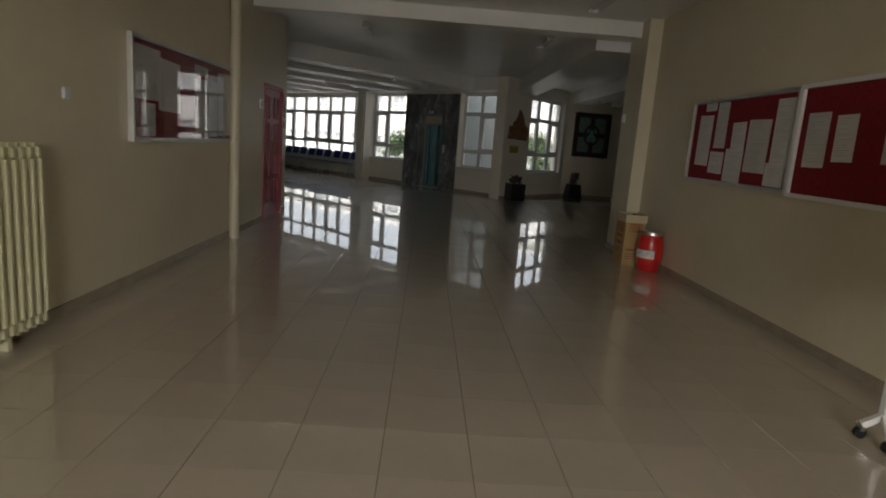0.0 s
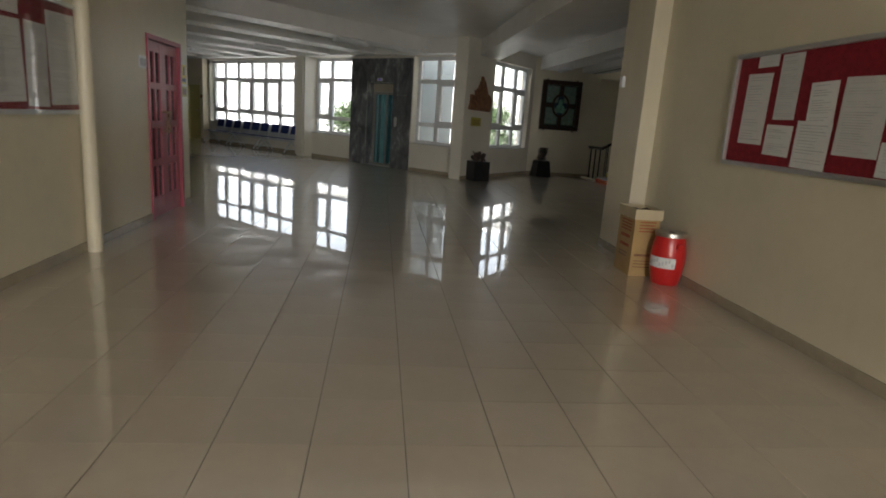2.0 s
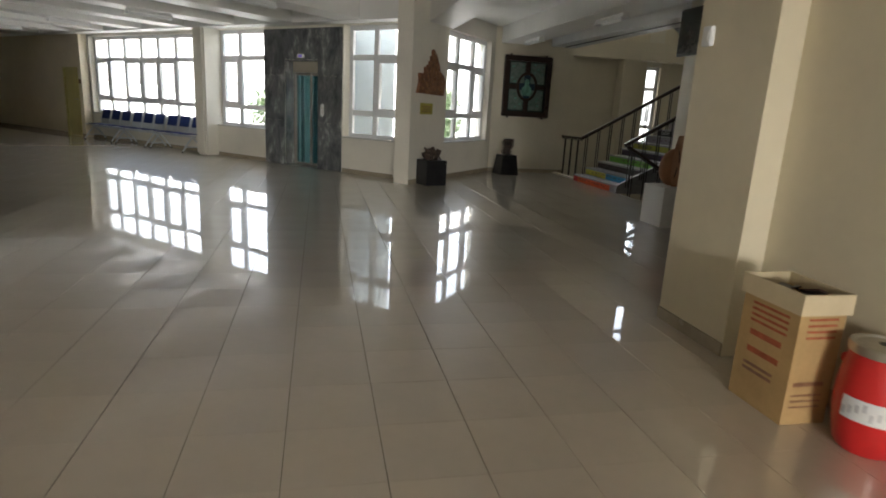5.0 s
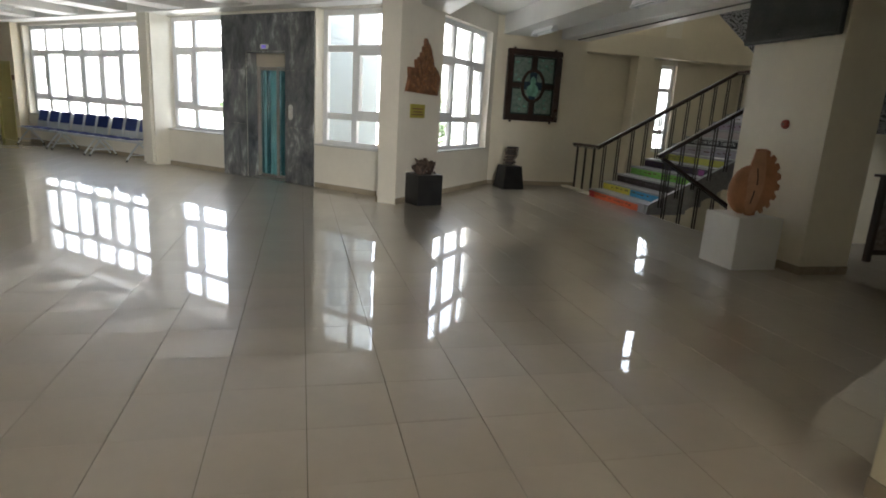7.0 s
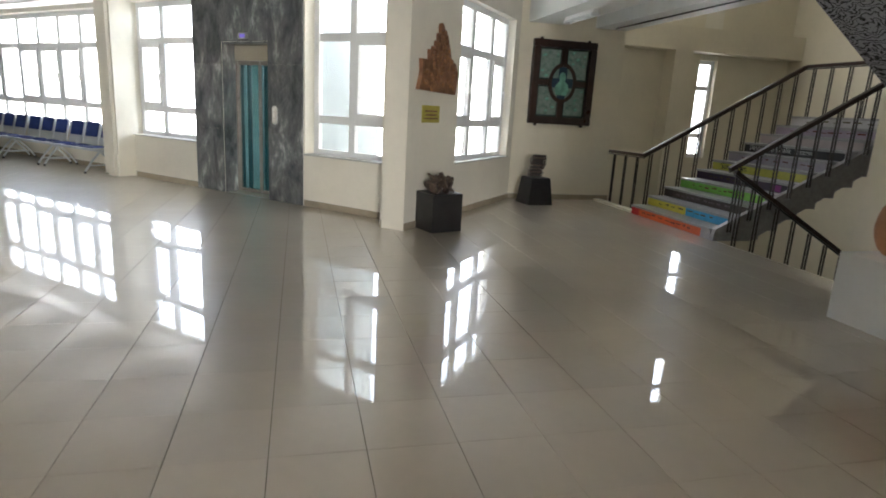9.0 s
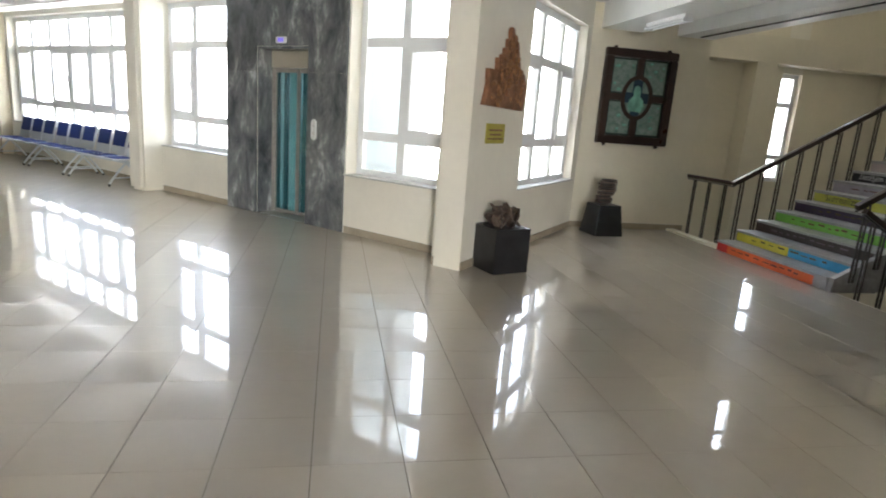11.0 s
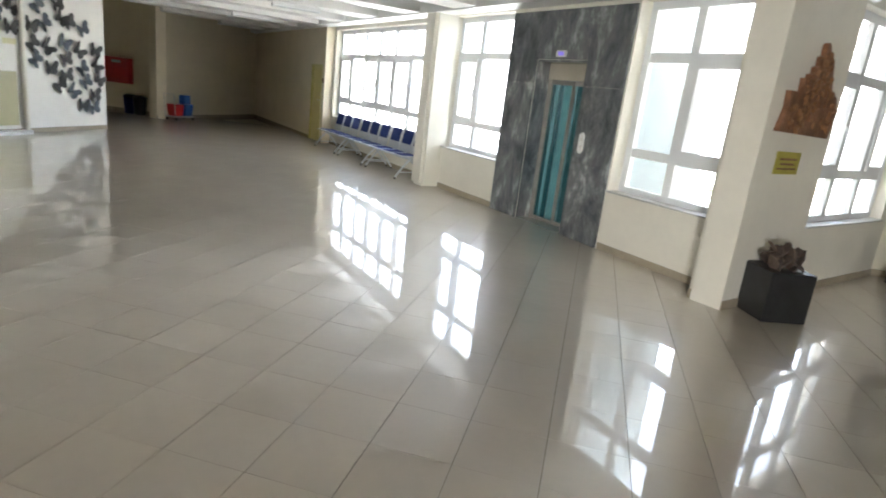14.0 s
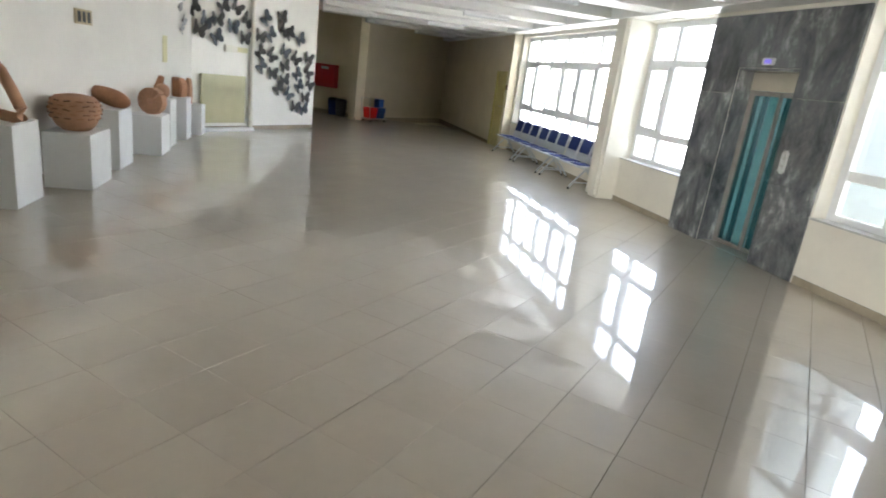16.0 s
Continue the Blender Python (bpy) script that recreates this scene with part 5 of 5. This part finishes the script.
    bm = bmesh.new()
    ret = bmesh.ops.create_icosphere(bm, subdivisions=3, radius=0.13)
    bmesh.ops.transform(bm, matrix=pose(0.06, 0, 0.125) @ Matrix.Diagonal((1, 0.9, 1, 1)), verts=ret["verts"])
    part("belly", bm, M_TERRA2, e, smooth=True)
    bm = bmesh.new()
    slab(bm, [(-0.26, 0.04), (0.0, 0.02), (0.08, 0.2), (0.1, 0.36), (0.04, 0.38), (-0.06, 0.2)], 0.06, pose(-0.02, -0.03, 0))
    part("wing", bm, M_TERRA, e)
    bm = bmesh.new()
    slab(bm, [(-0.15, 0.0), (0.16, 0.0), (0.19, 0.2), (0.14, 0.34), (-0.06, 0.36), (-0.17, 0.3), (-0.11, 0.17)], 0.2, pose(0, -0.1, 0))
    bmesh.ops.bevel(bm, geom=bm.edges[:], offset=0.02, segments=2, affect="EDGES")
    solid("block_sculpture", bm, M_TERRA, "rounded terracotta block sculpture on a tall plinth", "sculpture", MW @ pose(-15.59, 2.56, 0.720, 0, 0, 60) @ Matrix.Scale(0.92, 4), smooth=True)
    bm = bmesh.new()
    slab(bm, [(-0.07, 0.0), (0.07, 0.0), (0.08, 0.3), (0.05, 0.5), (-0.02, 0.52), (-0.06, 0.3)], 0.09, pose(0, -0.045, 0))
    bmesh.ops.bevel(bm, geom=bm.edges[:], offset=0.012, segments=2, affect="EDGES")
    solid("slab_sculpture", bm, M_TERRA2, "upright terracotta slab sculpture on a low plinth", "sculpture", MW @ pose(-16.36, 2.62, 0.550, 0, 0, 60) @ Matrix.Scale(0.91, 4), smooth=True)


sculptures()

# ---- butterflies ----
FLY = [(-0.0, 2.62), (0.39, 2.4), (0.18, 2.2), (0.73, 2.46), (0.71, 2.08), (1.34, 2.8), (1.71, 2.55), (1.22, 2.36), (1.63, 2.15), (0.9, 2.75), (2.36, 2.67), (2.96, 2.78), (2.17, 2.25), (2.55, 2.32), (3.07, 2.49), (3.3, 2.42), (3.74, 2.32),
       (2.18, 1.87), (2.62, 1.84), (3.13, 1.97), (3.6, 1.83), (4.15, 1.87), (2.24, 1.55), (3.15, 1.61), (2.68, 1.4), (3.68, 1.43), (4.17, 1.53), (3.16, 1.26), (3.78, 1.13), (4.26, 1.21), (2.92, 1.04), (3.35, 0.92), (4.08, 0.84), (3.66, 0.59), (4.03, 0.53)]


def butterfly(m, material):
    e = thing("butterfly", m, "dark cut-out butterfly fixed to the pale wall", "butterfly ornament", "wall butterflies")
    wing = [(0.008, 0.01), (0.04, 0.07), (0.10, 0.15), (0.17, 0.15), (0.178, 0.07), (0.135, 0.0), (0.155, -0.07), (0.115, -0.15), (0.05, -0.13), (0.008, -0.05)]
    for s in (1, -1):
        bm = bmesh.new()
        slab(bm, [(x * s, z) for x, z in (wing if s > 0 else wing[::-1])], 0.004, pose(0, -0.02, 0, 0, 0, -16 * s))
        part("wing", bm, material, e)
    bm = bmesh.new()
    cyl(bm, (0, -0.016, -0.07), (0, -0.016, 0.06), 0.009, 0.006, seg=8)
    cyl(bm, (0, -0.016, 0), (0, -0.001, 0), 0.006, seg=8)
    part("body", bm, M_BLACK, e)
    return e


M_FLY = [mat("black_paper", (0.025, 0.024, 0.026), 0.6, var=0.2, scale=14, tint=(0.07, 0.065, 0.06)), mat("slate_paper", (0.035, 0.04, 0.05), 0.6, var=0.4, scale=16, tint=(0.12, 0.14, 0.17)), mat("charcoal_paper", (0.03, 0.027, 0.026), 0.6, var=0.4, scale=11, tint=(0.08, 0.07, 0.065))]
rng = random.Random(21)
flies = [None, None, None]
for i, (sx, sz) in enumerate(FLY):
    k = i % 3
    mm = mbf @ pose(sx * 0.784, 0, sz * 0.875, 0, rng.uniform(-55, 55), 0) @ Matrix.Diagonal((0.95, 1, 0.95, 1))
    if flies[k] is None:
        flies[k] = butterfly(mm, M_FLY[k])
    else:
        copy_thing(flies[k], mm)

# ---- small things on the pale walls ----
mpw, npw = along(BF0, uw(-6.62, PW))
M_FLY.append(mat("pale_grey_paper", (0.30, 0.30, 0.31), 0.6, var=0.3, scale=15, tint=(0.5, 0.5, 0.5)))
pale_fly = None
for sx, sz, turn in ((0.75, 2.62, 20), (1.0, 2.45, -35), (0.62, 2.42, 50), (0.82, 2.22, -15), (0.60, 2.02, 30), (0.72, 1.86, -50)):
    mm = mpw @ pose(sx, 0, sz, 0, 0, 180) @ pose(0, 0, 0, 0, turn, 0) @ Matrix.Diagonal((0.7, 1, 0.7, 1))
    if pale_fly is None:
        pale_fly = butterfly(mm, M_FLY[3])
        tagged(pale_fly, "pale grey cut-out butterfly fixed to the wall", "butterfly ornament", "wall butterflies")
    else:
        copy_thing(pale_fly, mm)


def wall_vent():
    e = thing("wall_vent", mpw @ pose(4.56, 0, 1.70, 0, 0, 180), "small framed vent high on the wall, black plates for its shaded slots", "vent")
    bm = bmesh.new()
    box(bm, 0, 0.42, -0.02, -0.001, 0, 0.17, bevel=0.004)
    part("frame", bm, M_CARDPALE, e)
    # black plates on the solid frame paint the shade inside the slots
    for k in range(3):
        part("slot_shade", simple((0.05 + 0.12 * k, 0.13 + 0.12 * k, -0.023, -0.0202, 0.025, 0.145)), M_BLACK, e)


wall_vent()
sign("hanging_strip", mpw @ pose(1.60, 0, 1.29, 0, 0, 180), 0.2, 0.42, M_YELLOWPALE, [], "narrow pale yellow strip notice on the pale wall")


def fuse_box():
    e = thing("junction_box", mbf @ pose(0.76, 0, 1.57), "white cable junction box above the radiator", "junction box")
    bm = bmesh.new()
    box(bm, 0, 0.6, -0.07, -0.001, 0, 0.13, bevel=0.006)
    part("box", bm, M_WALL, e)
    part("cover", simple((0.3, 0.57, -0.074, -0.0705, 0.02, 0.11)), M_YELLOWPALE, e)


fuse_box()


def device():
    e = thing("wall_switch", pose(2.555, 4.70, 1.86, 0, 0, -90), "white box switch on the pillar edge", "switch")
    bm = bmesh.new()
    box(bm, -0.04, 0.05, -0.035, -0.001, 0, 0.12, bevel=0.006)
    part("box", bm, M_PVC, e)
    part("button", simple((-0.02, 0.03, -0.039, -0.0352, 0.03, 0.09)), M_WHITE, e)


device()


bm = bmesh.new()
box(bm, -0.04, 0.04, -0.02, -0.001, 0, 0.08, bevel=0.006)
solid("light_switch", bm, M_PVC, "small white light switch on the corridor wall", "switch", ML @ pose(0.13, 0, 1.48))

# ---- far end ----
def hose_cabinet():
    m, n = along((-16.6, 21.45), (-12.55, 21.3))
    e = thing("hose_cabinet", m @ pose(2.5, 0, 0.82), "red metal fire hose cabinet on the far wall", "fire cabinet")
    bm = bmesh.new()
    box(bm, 0, 1.0, -0.2, -0.001, 0, 0.72, bevel=0.01)
    part("cabinet", bm, M_RED, e)
    part("door", simple((0.03, 0.97, -0.212, -0.2005, 0.03, 0.69)), M_RED, e)
    part("label", simple((0.42, 0.74, -0.2145, -0.2125, 0.57, 0.64)), M_PAPER, e)


hose_cabinet()


def waste_bin(m, material, label):
    e = thing("waste_bin", m, label, "bin", "bins at the far end")
    bm = bmesh.new()
    lathe(bm, [(0.2, 0.001), (0.24, 0.6), (0.25, 0.62)], 24)
    part("body", bm, material, e, smooth=True)
    bm = bmesh.new()
    lathe(bm, [(0.255, 0.622), (0.255, 0.65), (0.15, 0.72), (0.05, 0.73)], 24)
    part("lid", bm, M_BLACK, e, smooth=True)


waste_bin(pose(-12.55, 20.92, 0) @ Matrix.Scale(0.75, 4), M_BLACK, "black plastic waste bin by the far wall")
waste_bin(pose(-12.95, 21.0, 0) @ Matrix.Scale(0.75, 4), M_BLUE, "dark blue waste bin by the far wall")


def mop_cart():
    e = thing("mop_cart", pose(-11.33, 20.9, 0, 0, 0, 88) @ Matrix.Scale(0.85, 4), "cleaning trolley with a red and a blue bucket", "cleaning cart")
    for x, material, lab in ((0.0, M_RED, "red bucket"), (0.45, M_CARTBLUE, "blue bucket")):
        bm = bmesh.new()
        vs = box(bm, x - 0.2, x + 0.2, -0.2, 0.2, 0.14, 0.52, bevel=0.02)
        for v in vs:
            k = 0.82 + 0.18 * (v.co.z - 0.14) / 0.38
            v.co.x = x + (v.co.x - x) * k
            v.co.y *= k
        part("bucket", bm, material, e, lab)
    bm = bmesh.new()
    box(bm, 0.3, 0.6, -0.12, 0.12, 0.53, 0.82, bevel=0.02)
    part("wringer", bm, M_CARTBLUE, e, "blue wringer")
    part("chassis", simple((-0.24, 0.7, -0.22, 0.22, 0.09, 0.135)), M_STEEL, e)
    for x in (-0.18, 0.62):
        for y in (-0.18, 0.18):
            bm = bmesh.new()
            cyl(bm, (x, y - 0.015, 0.045), (x, y + 0.015, 0.045), 0.044, seg=14)
            part("wheel", bm, M_BLACK, e)
    bm = bmesh.new()
    tube_along(bm, [(-0.24, -0.2, 0.13), (-0.3, -0.2, 0.85), (-0.3, 0.2, 0.85), (-0.24, 0.2, 0.13)], 0.014)
    part("handle", bm, M_STEEL, e, smooth=True)


M_CARTBLUE = mat("blue_plastic", (0.02, 0.12, 0.45), 0.35, var=0.1)
mop_cart()


# ---- dark display stand behind the stair column ----
def display_stand():
    e = thing("display_stand", pose(6.55, 8.35, 0, 0, 0, 0), "dark wooden display stand with a mosaic panel", "display stand")
    for x in (0.0, 0.45, 0.9):
        part("post", simple((x, x + 0.06, 0, 0.06, 0.001, 0.95)), M_DARKWOOD, e)
    part("lower_rail", simple((0.06, 0.9, 0.005, 0.055, 0.08, 0.14)), M_DARKWOOD, e)
    part("upper_rail", simple((0.06, 0.9, 0.005, 0.055, 0.84, 0.92)), M_DARKWOOD, e)
    part("mosaic_panel", simple((0.06, 0.9, 0.02, 0.04, 0.14, 0.84)), M_MOSAIC, e, "dark mottled mosaic panel")
    part("top", simple((-0.03, 0.99, -0.05, 0.11, 0.951, 0.98)), M_DARKWOOD, e)


M_MOSAIC = mat("dark_mosaic", (0.10, 0.05, 0.045), 0.5, var=0.4, scale=22, tint=(0.30, 0.28, 0.26))
display_stand()

# ---- outside ----
solid("ground", simple((-900, 900, -900, 900, -4.6, -4.5)), M_CONCRETE, "pale paved yard outside the windows", "ground", kind="structure")


def facade(m, w, floors, bays, label, z0=-4.5):
    """Opposite wing: wall with real window recesses, local x along, front at y = 0."""
    e = thing("building_wing", m, label, "building")
    fh = 3.4
    bm = bmesh.new()
    bw = w / bays
    for f in range(floors):
        zb = z0 + f * fh
        box(bm, 0, w, 0, 0.3, zb, zb + 0.95)
        box(bm, 0, w, 0, 0.3, zb + 2.75, zb + fh)
        for b in range(bays):
            x = b * bw
            box(bm, x, x + bw * 0.22, 0, 0.3, zb + 0.95, zb + 2.75)
            box(bm, x + bw * 0.78, x + bw, 0, 0.3, zb + 0.95, zb + 2.75)
    part("wall", bm, M_FACADE, e)
    part("roof", simple((-0.3, w + 0.3, -0.4, 8, z0 + floors * fh, z0 + floors * fh + 0.3)), M_FACADE, e)
    for f in range(floors):
        zb = z0 + f * fh
        for b in range(bays):
            x = b * bw + bw * 0.22
            ww = bw * 0.56
            win = part("window", simple((x, x + ww, 0.2, 0.22, zb + 0.95, zb + 2.75)), M_FARGLASS, e)
            bm = bmesh.new()
            box(bm, x, x + 0.08, 0.14, 0.19, zb + 0.95, zb + 2.75)
            box(bm, x + ww - 0.08, x + ww, 0.14, 0.19, zb + 0.95, zb + 2.75)
            box(bm, x + ww / 2 - 0.05, x + ww / 2 + 0.05, 0.14, 0.19, zb + 0.95, zb + 2.75)
            box(bm, x + 0.08, x + ww - 0.08, 0.142, 0.188, zb + 2.1, zb + 2.2)
            part("frame", bm, M_PVC, win)
    return e


M_FARGLASS = mat("far_window_glass", (0.66, 0.69, 0.71), 0.5, var=0.2, scale=0.5)
facade(MW @ pose(-76, 32, 0), 63, 3, 23, "white plastered wing of the building across the yard")


def tree(x, y, h, seed, label):
    rng = random.Random(seed)
    e = thing("tree", pose(x, y, -4.5), label, "tree", "trees in the yard")
    bm = bmesh.new()
    prof = [Vector((0, 0, 0)), Vector((rng.uniform(-.1, .1), 0, h * 0.3)), Vector((rng.uniform(-.2, .2), rng.uniform(-.2, .2), h * 0.6)), Vector((0.1, 0, h * 0.9))]
    for i in range(3):
        cyl(bm, prof[i], prof[i + 1], 0.16 * (1 - 0.28 * i), 0.16 * (1 - 0.28 * (i + 1)), 8)
    ends = []
    for i in range(14):
        t = rng.uniform(0.35, 0.9)
        p = Vector((0, 0, h * t))
        a = rng.uniform(0, 6.28)
        q = p + Vector((math.cos(a), math.sin(a), rng.uniform(0.2, 0.8))) * rng.uniform(0.8, 1.7) * (1.25 - t)
        cyl(bm, p, q, 0.05, 0.015, 6)
        ends.append((p + q) / 2)
        ends.append(q)
    part("trunk", bm, M_BARK, e)
    verts, faces = [], []
    for k in range(5200):
        c = rng.choice(ends) + Vector((rng.gauss(0, 0.36), rng.gauss(0, 0.36), rng.gauss(0, 0.32)))
        d = Vector((rng.gauss(0, 1), rng.gauss(0, 1), rng.gauss(0, 1))).normalized() * 0.09
        s = d.cross(Vector((rng.gauss(0, 1), rng.gauss(0, 1), rng.gauss(0, 1)))).normalized() * 0.04
        n = len(verts)
        verts += [c - d, c + s, c + d, c - s]
        faces.append((n, n + 1, n + 2, n + 3))
    me = bpy.data.meshes.new("crown")
    me.from_pydata([tuple(v) for v in verts], [], faces)
    me.materials.append(M_LEAF)
    c = new("crown", me)
    c.parent = e


M_BARK = mat("grey_bark", (0.12, 0.09, 0.07), 0.9, var=0.3, scale=6)
M_LEAF = mat("green_leaf", (0.12, 0.19, 0.075), 0.6, var=0.4, scale=2)
tx, ty = uw(-22.9, 20.0)
tree(tx, ty, 6.3, 2, "small leafy green tree outside the lift window")
tree(6.5, 33.0, 7.0, 5, "leafy green tree outside the corner window")


# ---- floor tiles ----
def inside(px, py):
    c = False
    n = len(PLAN)
    for i in range(n):
        (x1, y1), (x2, y2) = PLAN[i], PLAN[(i + 1) % n]
        if (y1 > py) != (y2 > py) and px < (x2 - x1) * (py - y1) / (y2 - y1) + x1:
            c = not c
    return c


TX, TY, Y0 = 0.4, 0.4095, 8.47
rng = random.Random(77)


def tile_verts(cx, cy, w, d, tilt):
    ax, ay = tilt
    lo, hi = [], []
    for sx, sy in ((-1, -1), (1, -1), (1, 1), (-1, 1)):
        lo.append((cx + sx * w / 2, cy + sy * d / 2, -0.0055))
    for sx, sy in ((-1, -1), (1, -1), (1, 1), (-1, 1)):
        hi.append((cx + sx * (w / 2 - 0.0004), cy + sy * (d / 2 - 0.0002), sx * ax + sy * ay))
    return lo + hi


TFACES = ((0, 1, 5, 4), (1, 2, 6, 5), (2, 3, 7, 6), (3, 0, 4, 7), (4, 5, 6, 7))
GX, GY = 0.0031, 0.0016
meshes = []
for k in range(12):
    me = bpy.data.meshes.new("tile")
    me.from_pydata(tile_verts(0, 0, TX - GX, TY - GY, (rng.uniform(-0.0002, 0.0002), rng.uniform(-0.0002, 0.0002))), [], TFACES)
    me.materials.append(M_TILE)
    meshes.append(me)
verts, faces = [], []
for i in range(-48, 30):
    for j in range(-44, 60):
        cx, cy = (i + 0.5) * TX, Y0 + (j + 0.5) * TY
        if not (inside(cx, cy) or any(inside(cx + a * 0.19, cy + b * 0.19) for a in (-1, 1) for b in (-1, 1))):
            continue
        if -2.0 < cx < 2.4 and -2.2 < cy < 8.6:
            ob = new("tile", rng.choice(meshes))
            ob.location = (cx, cy, 0)
            ob.parent = floor_base
            continue
        w = TX - GX
        if cy > 9.2 and cx + TX / 2 > STAIR_X + 0.04:
            x0, x1 = cx - w / 2, STAIR_X + 0.04
            if x1 - x0 < 0.03:
                continue
            cx, w = (x0 + x1) / 2, x1 - x0
        n = len(verts)
        verts += tile_verts(cx, cy, w, TY - GY, (rng.uniform(-0.0002, 0.0002), rng.uniform(-0.0002, 0.0002)))
        faces += [tuple(n + q for q in f) for f in TFACES]
me = bpy.data.meshes.new("further_tiles")
me.from_pydata(verts, [], faces)
me.materials.append(M_TILE)
rest = new("further_tiles", me)
rest.parent = floor_base
tagged(rest, "polished beige floor tiles further off", kind="stuff")
